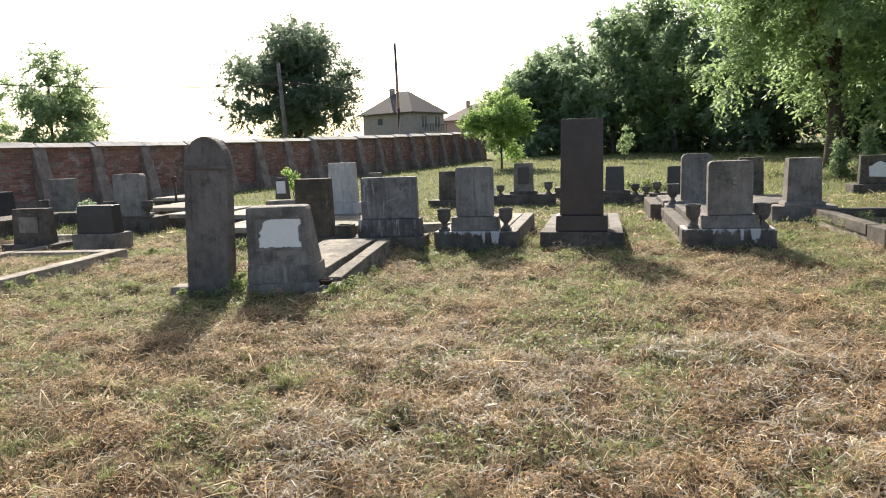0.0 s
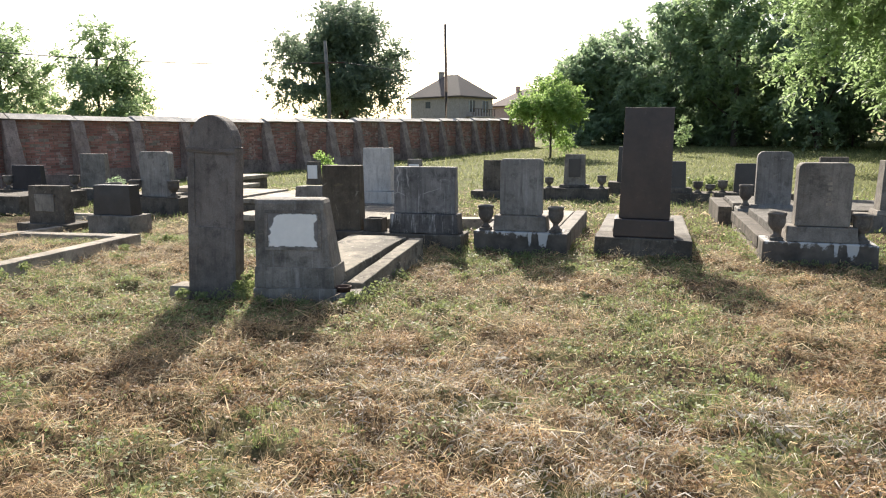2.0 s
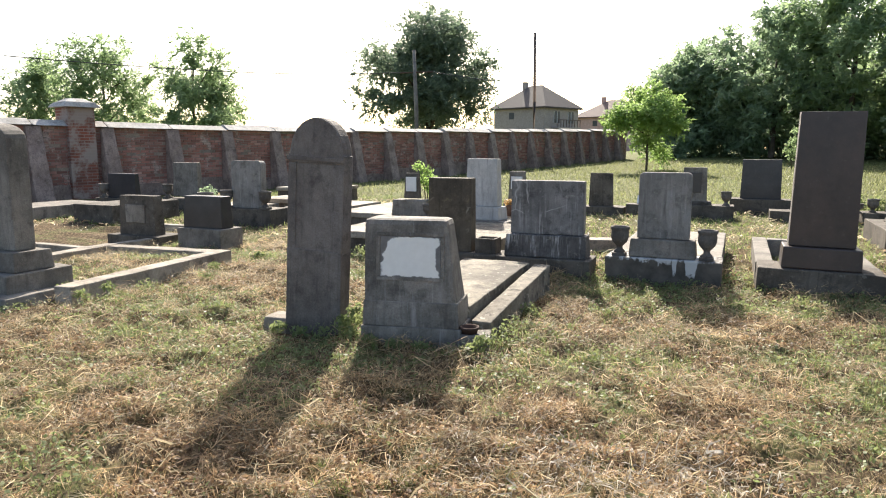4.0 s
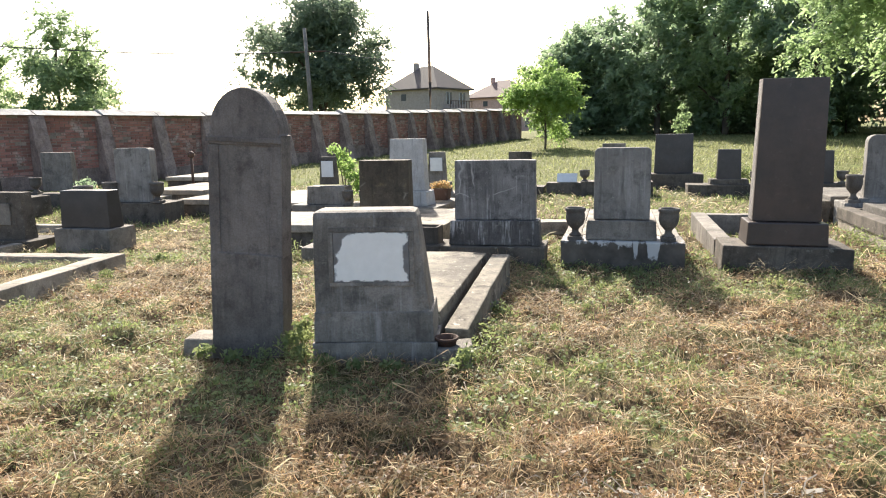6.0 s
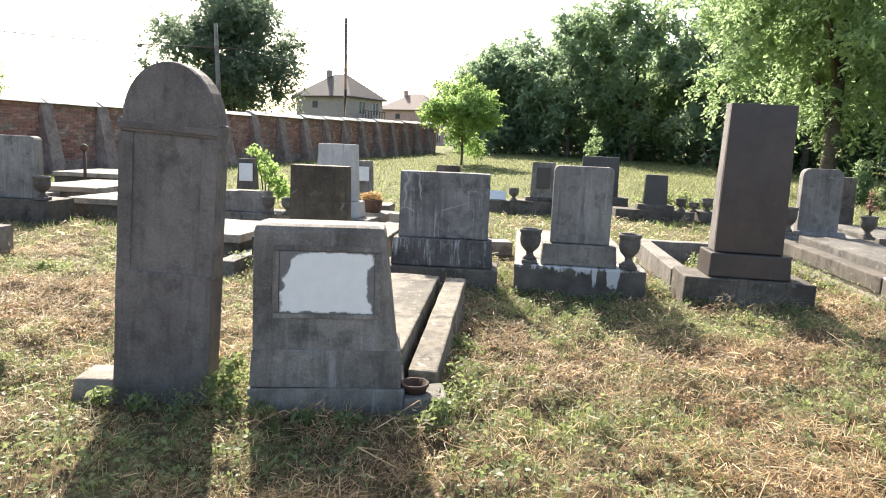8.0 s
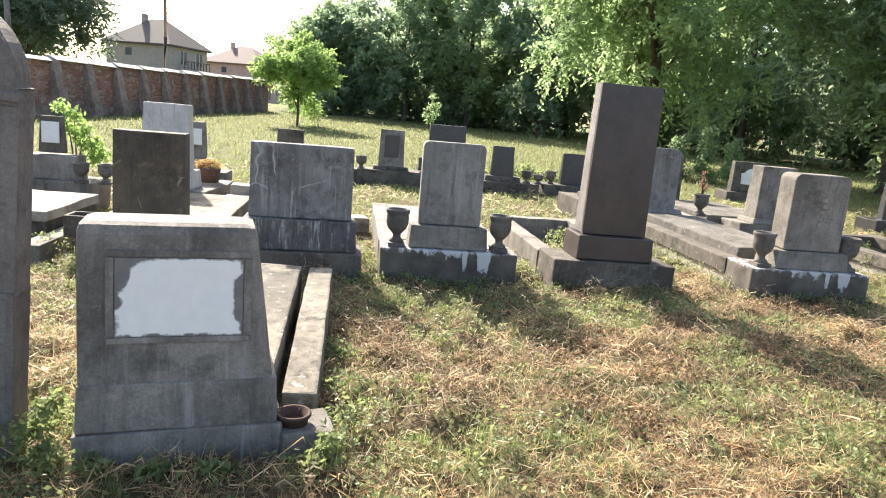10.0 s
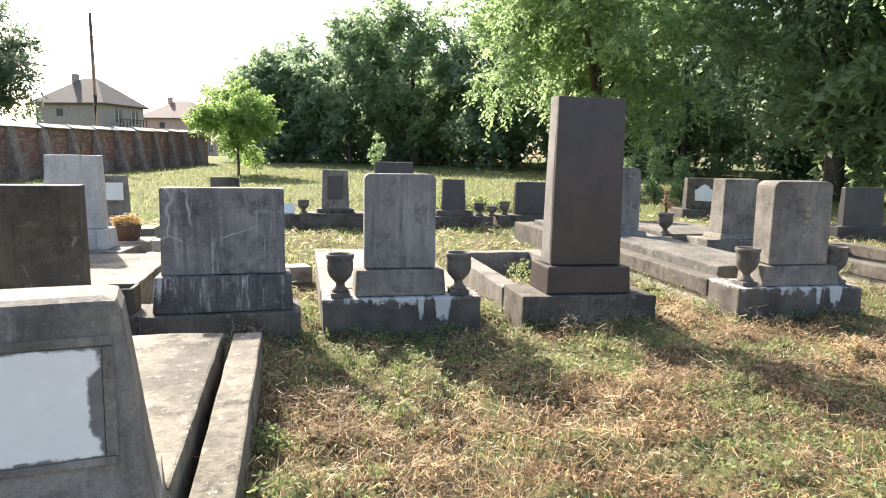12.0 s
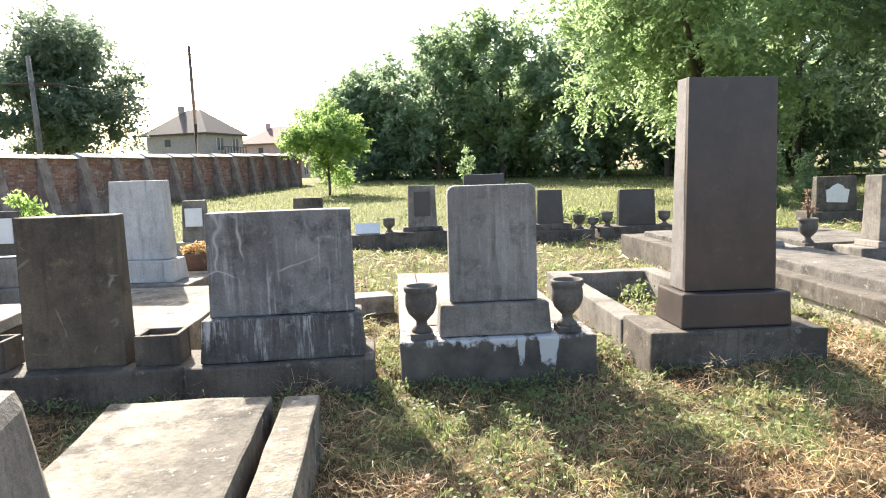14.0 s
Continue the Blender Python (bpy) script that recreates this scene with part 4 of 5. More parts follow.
ledger(-6.7, -5.6, 11.0, 13.2, 0.0, 0.27, label="bright pale ledger slab on a shade-darkened kerb")
ledger(-13.6, -12.5, 9.4, 11.3, 0.0, 0.24, M_CONC, "low grey ledger slab")
for ux, uy, uz in ((-8.66, 10.6, 0.3), (-7.8, 10.6, 0.3), (-13.4, 12.0, 0.25), (-11.9, 12.4, 0.25)):
    urn(ux, uy, uz, 0.32, 0.11)
ledger(-9.35, -8.15, 12.3, 14.1, 0.0, 0.34, label="bright pale ledger slab by an iron post")
kerb(-9.75, -8.0, 11.9, 12.25, 0.2, 0.12, M_LEDGER, "low pale kerb before a ledger slab", "f")
ledger(-10.6, -9.2, 14.6, 16.2, 0.0, 0.42, label="raised pale ledger slab near the brick wall")
stone(-8.95, 11.75, 0.3, 0.2, 0.72, "small pale stone block behind a gravestone", M_WHITE, "flat", 0.2, None, (-0.25, 0.25, -0.14, 0.14, 0.2), mats=(None, M_CONC))
urn(-9.85, 11.35, 0.0, 0.5, 0.16, "broad dark concrete urn among the graves")
ledger(-11.5, -10.5, 9.7, 11.3, 0.0, 0.34, M_CONC_D, "dark low grave slab before the brick wall")
ip = thing("iron_post", -9.66, 14.25, 0.0, 0, "thin rusty iron post with a finial", "post")
tube("shaft", ip, M_RUST, [(0, 0, 0), (0, 0, 0.85)], [0.03, 0.03])
tube("finial", ip, M_RUST, [(0, 0, 0.85), (0, 0, 0.88), (0, 0, 0.95), (0, 0, 0.99)], [0.03, 0.07, 0.07, 0.02])

# ---------- poles and houses beyond the wall ----------
up1 = thing("utility_pole", -12.45, 43.9, 0.3, 0, "tall dark wooden utility pole beyond the wall", "utility pole")
tube("post", up1, M_WOODPOLE, [(0, 0, 0), (0.02, 0, 4), (-0.03, 0, 8.3)], [0.12, 0.105, 0.08], 10)
up2 = thing("utility_pole", -15.6, 33.0, 0.1, 0, "grey concrete utility post with wires", "utility pole")
tube("post", up2, M_CONC, [(0, 0, 0), (0, 0, 3), (-0.12, 0, 6.2)], [0.12, 0.11, 0.08], 10)
tube("crossarm", up2, M_RUST, [(-0.9, -0.1, 5.1), (0.9, 0.1, 5.1)], [0.04, 0.04], 6)
for nm, pts in (("wire", [(-0.8, -0.1, 5.12), (-6, -4, 4.6), (-14, -12, 5.2)]), ("wire", [(0.8, 0.1, 5.12), (2.2, 5, 4.95), (3.1, 10.8, 5.4)])):
    tube(nm, up2, M_CABLE, [Vector(pts[0]) * (1 - u) ** 2 + 2 * u * (1 - u) * Vector(pts[1]) + u * u * Vector(pts[2]) for u in [k / 12 for k in range(13)]], [0.022] * 13, 5)


def house(x, y, z, rz, lx, ly, eave, peak, wall, roof, label):
    h = thing("house", x, y, z, rz, label, "house")
    a, c = lx / 2, ly / 2
    block("wall", h, wall, -a, a, -c, c, -1.0, eave, bevel=0.0, rough=0.0)
    bm = bmesh.new()
    o = 0.45
    e = [bm.verts.new(p) for p in ((-a - o, -c - o, eave), (a + o, -c - o, eave), (a + o, c + o, eave), (-a - o, c + o, eave))]
    e2 = [bm.verts.new((v.co.x, v.co.y, eave - 0.16)) for v in e]
    r1, r2 = bm.verts.new((-a * 0.22, 0, peak)), bm.verts.new((a * 0.22, 0, peak))
    bm.faces.new((e[0], e[1], r2, r1))
    bm.faces.new((e[1], e[2], r2))
    bm.faces.new((e[2], e[3], r1, r2))
    bm.faces.new((e[3], e[0], r1))
    for i in range(4):
        bm.faces.new((e2[i], e2[(i + 1) % 4], e[(i + 1) % 4], e[i]))
    bm.faces.new(list(reversed(e2)))
    part("roof", bm, roof, h)
    block("chimney", h, wall, -a * 0.5, -a * 0.5 + 0.5, -0.3, 0.3, eave + 1.0, peak + 0.5, bevel=0.01, rough=0)
    for zz in (eave - 1.9, eave - 4.7):
        for yy in (-1.6, 1.3):
            win = block("window", h, M_GLASS, a - 0.05, a + 0.01, yy, yy + 1.2, zz, zz + 1.4, bevel=0, rough=0)
            block("frame", win, M_FRAME, a + 0.012, a + 0.05, yy + 0.56, yy + 0.64, zz, zz + 1.4, bevel=0, rough=0)
            block("frame", win, M_FRAME, a + 0.012, a + 0.05, yy - 0.08, yy - 0.004, zz, zz + 1.4, bevel=0, rough=0)
        block("window", h, M_GLASS, -1.5, -0.7, -c - 0.01, -c + 0.05, zz + 0.5, zz + 1.3, bevel=0, rough=0)
    b = block("balcony", h, wall, a + 0.004, a + 1.1, -2.2, 2.6, eave - 2.6, eave - 2.42, bevel=0.01, rough=0)
    for k in range(9):
        block("baluster", b, M_RUST, a + 1.0, a + 1.06, -2.2 + k * 0.58, -2.14 + k * 0.58, eave - 2.416, eave - 1.6, bevel=0, rough=0)
    block("rail", b, M_RUST, a + 0.98, a + 1.08, -2.2, 2.6, eave - 1.596, eave - 1.52, bevel=0, rough=0)


house(-24.2, 86.0, 0.9, -22, 8.0, 7.0, 5.4, 8.3, M_HOUSE, M_ROOF, "two-storey grey rendered house with a dark hipped roof")
house(-18.3, 110.0, 1.2, -20, 9.0, 8.0, 4.9, 7.6, M_HOUSE_P, M_ROOF_R, "pinkish rendered house with a red hipped roof")


# ---------- trees ----------
def leaf_cloud(centres, radii, count, size, rng, flat=0.75, droop=0.0):
    """Pointed leaves scattered round clump centres."""
    k = rng.integers(0, len(centres), count)
    d = rng.normal(size=(count, 3))
    d /= np.linalg.norm(d, axis=1, keepdims=True) + 1e-9
    rad = radii[k] * rng.random(count) ** 0.55
    p = centres[k] + d * rad[:, None] * np.array((1, 1, flat))
    p[:, 2] -= droop * rng.random(count) ** 2
    a = rng.normal(size=(count, 3))
    a[:, 2] -= 0.6
    a /= np.linalg.norm(a, axis=1, keepdims=True)
    b = np.cross(a, rng.normal(size=(count, 3)))
    b /= np.linalg.norm(b, axis=1, keepdims=True) + 1e-9
    s = size * rng.uniform(0.55, 1.3, (count, 1))
    v = np.stack([p - a * s, p + b * s * 0.42, p + a * s, p - b * s * 0.42], 1)
    return v.reshape(-1, 3)


def unit(a):
    return a / (np.linalg.norm(a, axis=1, keepdims=True) + 1e-9)


def spray_cloud(lobes, radii, count, per, length, size, rng, droop=0.5, thin=0.42):
    """Leafy twigs set round each lobe of a crown: they reach outwards, arch down and carry leaves on both sides."""
    k = rng.choice(len(lobes), count, p=radii ** 2 / (radii ** 2).sum())
    d = rng.normal(size=(count, 3))
    d[:, 2] += 0.35
    d = unit(d)
    base = lobes[k] + d * (radii[k] * rng.uniform(0.25, 1.05, count))[:, None] * np.array((1, 1, 0.85))
    way = d + rng.normal(0, 0.65, (count, 3))
    way[:, 2] -= 0.05
    way = unit(way)
    ln = length * rng.uniform(0.45, 1.3, count)
    u = (np.arange(per) + 0.6) / per
    p = base[:, None, :] + way[:, None, :] * (ln[:, None] * u)[:, :, None]
    p[:, :, 2] -= droop * ln[:, None] * u[None, :] ** 2
    p = p.reshape(-1, 3)
    n = len(p)
    run = np.repeat(way, per, 0)
    side = unit(np.cross(run, np.array((0.0, 0.0, 1.0)))) * np.where(np.arange(n) % 2, 1, -1)[:, None]
    a = run * 0.5 + side * 0.75 + rng.normal(0, 0.5, (n, 3))
    a[:, 2] -= 0.1 + 0.4 * droop
    a = unit(a)
    b = unit(np.cross(a, np.array((0.0, 0.0, 1.0)) + rng.normal(0, 0.55, (n, 3))))
    s = size * rng.uniform(0.6, 1.3, (n, 1))
    return np.stack([p, p + a * s * 0.85 + b * s * thin, p + a * s * 2, p + a * s * 0.85 - b * s * thin], 1).reshape(-1, 3)


def make_tree(x, y, z, height, radius, base, label, leafmat, leaves=14000, size=0.16, seed=1, name="tree", trunk=0.2, lobes=26, squash=1.0, droop=0.5, lean=(0, 0), limbs=10, lobe=(0.2, 0.36), group="trees", length=0.9, core=0.14, shell=(0.35, 0.85), slope=0.0):
    rng = np.random.default_rng(seed)
    t = thing(name, x, y, z, 0, label, "tree", group)
    mid, half = (base + height) / 2, (height - base) / 2
    pts = []
    while len(pts) < lobes:
        d = rng.normal(size=3)
        d /= np.linalg.norm(d)
        rr = shell[0] + (shell[1] - shell[0]) * rng.random() ** 0.6
        bulge = 1 + 0.3 * noise.noise(Vector(d * 2.1) + Vector((seed * 3.1, 0, 0)))
        w = 1.0 - 0.25 * max(0, d[2]) - 0.12 * max(0, -d[2])
        pts.append((d[0] * radius * rr * bulge * w + lean[0], d[1] * radius * rr * bulge * squash * w + lean[1], mid + d[2] * half * rr * bulge))
    pts = np.array(pts)
    pts[:, 2] -= slope * pts[:, 0] * np.clip((pts[:, 2] - base) / (height - base), 0, 1)
    radii = radius * rng.uniform(*lobe, lobes)
    bm = bmesh.new()
    tube_into(bm, [(0, 0, -0.3), (0.03, 0, max(base, 0) * 0.6 + 0.1), (lean[0] * 0.4, lean[1] * 0.4, mid), (lean[0] * 0.8, lean[1] * 0.8, height * 0.85)], [trunk * 1.25, trunk, trunk * 0.65, trunk * 0.15], 9)
    part("trunk", bm, M_BARK, t)
    for i in rng.choice(lobes, min(limbs, lobes), replace=False):
        q = Vector(pts[i])
        s = Vector((0.12 * q.x, 0.12 * q.y, max(base * 0.8, min(q.z - 0.3 * half, height * 0.65))))
        m = s.lerp(q, 0.55) + Vector((0, 0, 0.06 * half))
        tube("limb", t, M_BARK, [s, m, q], [trunk * 0.4, trunk * 0.22, trunk * 0.06], 5)
    per = 14
    v = [spray_cloud(pts, radii, leaves // per, per, length, size, rng, droop)]
    if core:
        mids = np.array((0.0, 0.0, mid)) + (pts - np.array((0.0, 0.0, mid))) * 0.8
        v.append(leaf_cloud(mids, radii * 0.8, int(leaves * core), size * 1.9, rng, 0.8, droop))
    soup("crown", np.concatenate(v), 4, leafmat, t)
    return t


# beyond the wall
make_tree(-19.3, 42.6, 0.3, 10.7, 5.1, 0.2, "large dark broadleaf tree beyond the brick wall", L_DEEP, 42000, 0.13, 11, trunk=0.3, lobes=60, lobe=(0.12, 0.25), length=0.8, droop=0.3, shell=(0.3, 0.98))
make_tree(-29.9, 26.2, 0, 6.9, 3.5, 0.6, "loose young tree beyond the brick wall", L_MID, 15000, 0.11, 12, lobes=26, lobe=(0.12, 0.3), trunk=0.1, core=0.06, length=0.7, droop=0.3, shell=(0.25, 1.0))
make_tree(-25.3, 27.5, 0, 6.2, 2.9, 0.5, "small rounded tree beyond the brick wall", L_MID, 15000, 0.11, 13, lobes=26, lobe=(0.12, 0.3), trunk=0.1, core=0.08, length=0.7, droop=0.3, shell=(0.25, 1.0))
make_tree(-32.2, 24.6, 0, 6.0, 2.0, 0.8, "small loose tree beyond the brick wall", L_MID, 8000, 0.11, 14, lobes=22, lobe=(0.12, 0.3), trunk=0.09, core=0.06, length=0.7, droop=0.3, shell=(0.25, 1.0))
# young bright tree on the lawn
make_tree(-4.35, 35.7, rise(0, 35.7) - 0.15, 4.2, 2.15, 0.7, "young bright green tree standing alone on the lawn", L_LIGHT, 17000, 0.09, 15, trunk=0.06, lobes=26, lobe=(0.15, 0.28), length=0.45, core=0.06, droop=0.2, shell=(0.35, 1.0), slope=0.3)
# wood
wood = [(-4.9, 56, 8.2, 3.2), (-2.6, 55, 9.4, 3.7), (1.8, 52, 10.6, 4.2), (6.0, 50, 11.5, 4.4), (10.5, 47, 12.2, 4.6), (3.5, 60, 11.0, 4.0), (15.0, 44, 12.5, 4.8), (20.0, 39, 13, 5.0), (25, 34, 13, 5.2), (29.5, 27, 13.5, 5.2), (32, 20, 13, 5.0), (22, 48, 14, 5.4), (31, 42, 14, 5.8), (13, 54, 13, 5.0), (27, 13, 12, 4.8), (16.6, 20.9, 9.5, 4.2), (28.2, 37.7, 12, 5.0)]
for i, (wx, wy, wh, wr) in enumerate(wood):
    make_tree(wx, wy, rise(0, wy) - 0.1, wh, wr, 0.3, "dense broadleaf tree of the wood behind the graves", L_DARK if i % 3 else L_MID, 13500, 0.172, 30 + i, trunk=0.22, lobes=60, lobe=(0.14, 0.26), droop=0.3, limbs=6, group="wood trees", length=0.8, shell=(0.35, 0.98))
make_tree(9.6, 28.2, rise(0, 28) - 0.1, 14.5, 6.2, 1.6, "big tree with hanging bright green branches", L_HANG, 58000, 0.113, 51, trunk=0.28, lobes=110, lobe=(0.08, 0.17), droop=0.55, length=0.8, shell=(0.3, 0.95))
# darker leaves than its neighbours: the crown's own shade put into the leaf colour
make_tree(15.5, 22.5, 0, 13.5, 5.8, 1.9, "big tree shading the far graves, its leaves coloured darker for shade", L_DARK, 40000, 0.1, 52, trunk=0.3, lobes=90, lobe=(0.1, 0.2), droop=0.5, length=0.8, shell=(0.3, 0.95))
make_tree(12.1, 12.7, 0, 9.0, 4.0, 1.9, "tree with pale hanging leaves over the graves", L_HANG, 24000, 0.065, 53, trunk=0.2, lobes=80, lobe=(0.09, 0.18), droop=0.6, length=0.6, shell=(0.3, 0.95))
# far edge of the wood, closing the view between the trunks
for i in range(12):
    fx = -3 + i * 4.6
    make_tree(fx, 66 - 0.045 * (fx - 2) ** 2 * 0.5, 0.9, 9.5 + (i % 3), 4.2, -0.5, "dense undergrowth and trees at the back of the wood", L_DARK, 3200, 0.4, 90 + i, trunk=0.2, lobes=26, limbs=3, droop=0.8, group="wood trees", lobe=(0.25, 0.42), length=1.5, core=0.2)

for i in range(15):
    ux = -4.5 + i * 2.5
    make_tree(ux, 53 - 0.022 * (ux + 2) ** 2 + 1.5 * (i % 2), 0.6, 2.8 + 0.5 * (i % 3), 2.3, -0.4, "low dense shrub in the shade under the wood", L_DARK, 2600, 0.16, 120 + i, trunk=0.06, lobes=18, limbs=2, droop=0.3, group="wood shrubs", lobe=(0.3, 0.45), length=0.7, core=0.15)

# ---------- small plants ----------
def bush(name, x, y, z, label, leafmat, pts, radius, leaves, size, seed, category="shrub"):
    rng = np.random.default_rng(seed)
    t = thing(name, x, y, z, 0, label, category)
    for p in pts:
        tube("stem", t, M_BARK, [(0, 0, 0), (p[0] * 0.4, p[1] * 0.4, p[2] * 0.6), p], [0.012, 0.009, 0.004], 5)
    c = np.array(list(pts) + [tuple(q * 0.75 for q in p) for p in pts])
    soup("foliage", leaf_cloud(c, np.full(len(c), radius), leaves, size, rng, 0.8), 4, leafmat, t)


bush("rose_bush", -4.8, 10.95, 0.2, "light green leafy bush leaning over the stones", L_LIGHT, [(-0.15, 0, 0.88), (-0.02, 0, 0.8), (0.1, 0, 0.66), (0.2, 0, 0.5), (0.26, 0.05, 0.38)], 0.12, 800, 0.04, 71)
bush("dry_bouquet", -3.37, 11.1, 0.47, "dried orange and straw coloured flowers in a planter", L_FLOWER, [(-0.1, 0, 0.06), (0.0, 0.05, 0.09), (0.1, -0.03, 0.06), (0.05, 0.06, 0.07)], 0.075, 700, 0.02, 72, "flowers")
bush("round_shrub", -10.4, 12.0, 0.1, "small dark rounded shrub between the stones", L_DARK, [(-0.12, 0, 0.36), (0.0, 0.05, 0.42), (0.13, 0, 0.36), (0.0, -0.08, 0.3), (-0.16, 0, 0.24), (0.16, 0, 0.24)], 0.12, 1100, 0.025, 75)
bush("leafy_weed", 1.9, 16.6, 0.0, "bright green weeds behind the far stones", L_WEED, [(-0.7, 0, 0.28), (-0.3, 0.1, 0.36), (0.1, 0, 0.32), (0.5, 0.1, 0.28), (0.8, 0, 0.2)], 0.22, 900, 0.05, 73)
bush("dry_bouquet", 3.02, 11.2, 0.58, "dried pink flowers standing in a stone urn", L_PINK, [(-0.03, 0, 0.16), (0.0, 0.02, 0.3), (0.04, -0.02, 0.12)], 0.05, 240, 0.016, 74, "flowers")
for i, (cx, cy, ch) in enumerate(((8.6, 21.5, 1.7), (9.3, 21.2, 1.4), (8.1, 22.3, 1.3))):
    bush("conifer_shrub", cx, cy, 0.0, "small upright green conifer shrub in shade", L_MID, [(0.25 * math.cos(k * 1.3) * (1 - k / 9), 0.25 * math.sin(k * 1.3) * (1 - k / 9), ch * (0.15 + k / 9 * 0.85)) for k in range(9)], 0.26, 1500, 0.06, 80 + i)


# ---------- grass, straw and weeds ----------
def open_ground(x, y):
    keep = np.ones(len(x), bool)
    for x0, x1, y0, y1 in FOOT:
        keep &= ~((x > x0) & (x < x1) & (y > y0) & (y < y1))
    return keep


def field(x, y, scale, seed):
    return np.array([noise.noise(Vector((a * scale, b * scale, seed))) for a, b in zip(x, y)])


def heights(x, y):
    return np.array([rise(a, b) + lump(a, b) for a, b in zip(x, y)])


def scatter(rng, count, x0, x1, y0, y1):
    x, y = rng.uniform(x0, x1, count), rng.uniform(y0, y1, count)
    e = np.minimum(np.minimum(x - x0, x1 - x), y - y0)
    k = open_ground(x, y) & (rng.random(count) < np.clip(e / 1.2, 0.0, 1.0) ** 0.8 + (y0 > 4.8) * np.clip(1 - (y - y0), 0, 1))
    return x[k], y[k]


def greenness(x, y):
    """Where green shows through the cut hay: more among the graves, less on the trodden near side."""
    return 0.8 * field(x, y, 0.7, 5.0) + 0.75 * field(x, y, 2.3, 9.0) + np.clip((y - 4.5) * 0.08, -0.12, 0.2) + 0.3 * np.exp(-((x + 4.3) / 1.5) ** 2 - ((y - 4.2) / 2.2) ** 2) + 0.55 * np.exp(-((x + 2.6) / 0.8) ** 2 - ((y - 4.3) / 0.8) ** 2)


def straw(name, count, box, length, width, seed, label, pile=0.05, mat=None):
    """Cut stalks lying in tangled swathes."""
    rng = np.random.default_rng(seed)
    x, y = scatter(rng, count, *box)
    heap = field(x, y, 1.3, 21.0) + 0.6 * field(x, y, 4.0, 22.0)
    k = rng.random(len(x)) < np.clip(0.62 + 0.8 * heap - 0.85 * greenness(x, y), 0.1, 1)
    x, y, heap = x[k], y[k], heap[k]
    n = len(x)
    z = heights(x, y) + np.clip(heap + 0.3, 0.05, 1) ** 1.5 * pile * rng.random(n) + 0.004
    turn = 2.2 * field(x, y, 1.1, 31.0) + rng.normal(0, 1.5, n)
    ln = length * (0.18 + rng.random(n) ** 2.2)
    tip = rng.normal(0.12, 0.5, n)
    d = np.stack([np.cos(turn), np.sin(turn), np.zeros(n)], 1)
    side = np.stack([-np.sin(turn), np.cos(turn), np.zeros(n)], 1)
    bend = side * (rng.normal(0, 0.27, n) * ln)[:, None]
    p0 = np.stack([x, y, z], 1)
    p1 = p0 + d * (ln * rng.uniform(0.35, 0.65, n))[:, None] + bend
    p1[:, 2] += ln * 0.45 * np.abs(tip) + 0.008
    p2 = p0 + d * ln[:, None] + bend * rng.normal(0, 0.8, n)[:, None]
    p2[:, 2] = np.maximum(p2[:, 2] + ln * tip * rng.uniform(-0.3, 1.0, n), z - 0.02)
    w = (side + np.stack([np.zeros(n), np.zeros(n), rng.normal(0, 0.9, n)], 1)) * (width * rng.uniform(0.5, 1.5, n))[:, None]
    ob = strips(name, np.stack([p0, p1, p2], 1), np.stack([w, w, w * 0.5], 1), mat or L_STRAW)
    tagged(ob, label, "straw", "", "stuff")


def blades(name, count, box, height, width, seed, label, mat=None, floor=-0.05, soft=0.5):
    """Upright green blades where the ground is green."""
    rng = np.random.default_rng(seed)
    x, y = scatter(rng, count, *box)
    k = rng.random(len(x)) < np.clip((greenness(x, y) - floor) / soft, 0.12, 1)
    x, y = x[k], y[k]
    n = len(x)
    turn = rng.uniform(0, 2 * math.pi, n)
    h = height * rng.uniform(0.35, 1.25, n)
    d = np.stack([np.cos(turn), np.sin(turn), np.zeros(n)], 1)
    side = np.stack([-np.sin(turn), np.cos(turn), np.zeros(n)], 1)
    p0 = np.stack([x, y, heights(x, y) - 0.005], 1)
    p2 = p0 + d * (h * rng.uniform(0.3, 1.0, n))[:, None]
    p2[:, 2] += h * rng.uniform(0.7, 1.05, n)
    w = side * (width * rng.uniform(0.6, 1.2, n))[:, None]
    ob = strips(name, np.stack([p0, p2], 1), np.stack([w, w * 0.15], 1), mat or L_GRASS)
    tagged(ob, label, "grass", "", "stuff")


def clover(name, count, box, size, seed, label, mat, low=0.15, sign=1.0):
    rng = np.random.default_rng(seed)
    x, y = scatter(rng, count, *box)
    g = sign * greenness(x, y) + 0.5 * field(x, y, 2.6, 41.0 + sign) + 0.4 * field(x, y, 6.5, 44.0 + sign)
    k = rng.random(len(x)) < np.clip((g - low) / 0.3, 0.0, 1)
    x, y = x[k], y[k]
    p = np.stack([x, y, heights(x, y) + rng.uniform(0.01, 0.05, len(x))], 1)
    n = len(p)
    a = rng.normal(size=(n, 3)) * np.array((1, 1, 0.45))
    a /= np.linalg.norm(a, axis=1, keepdims=True)
    b = np.cross(a, rng.normal(size=(n, 3)) * np.array((0.4, 0.4, 1)))
    b /= np.linalg.norm(b, axis=1, keepdims=True) + 1e-9
    s = size * rng.uniform(0.5, 1.3, (n, 1))
    v = np.stack([p - a * s, p + b * s * 0.6, p + a * s, p - b * s * 0.6], 1).reshape(-1, 3)
    tagged(soup(name, v, 4, mat), label, "weeds", "", "stuff")


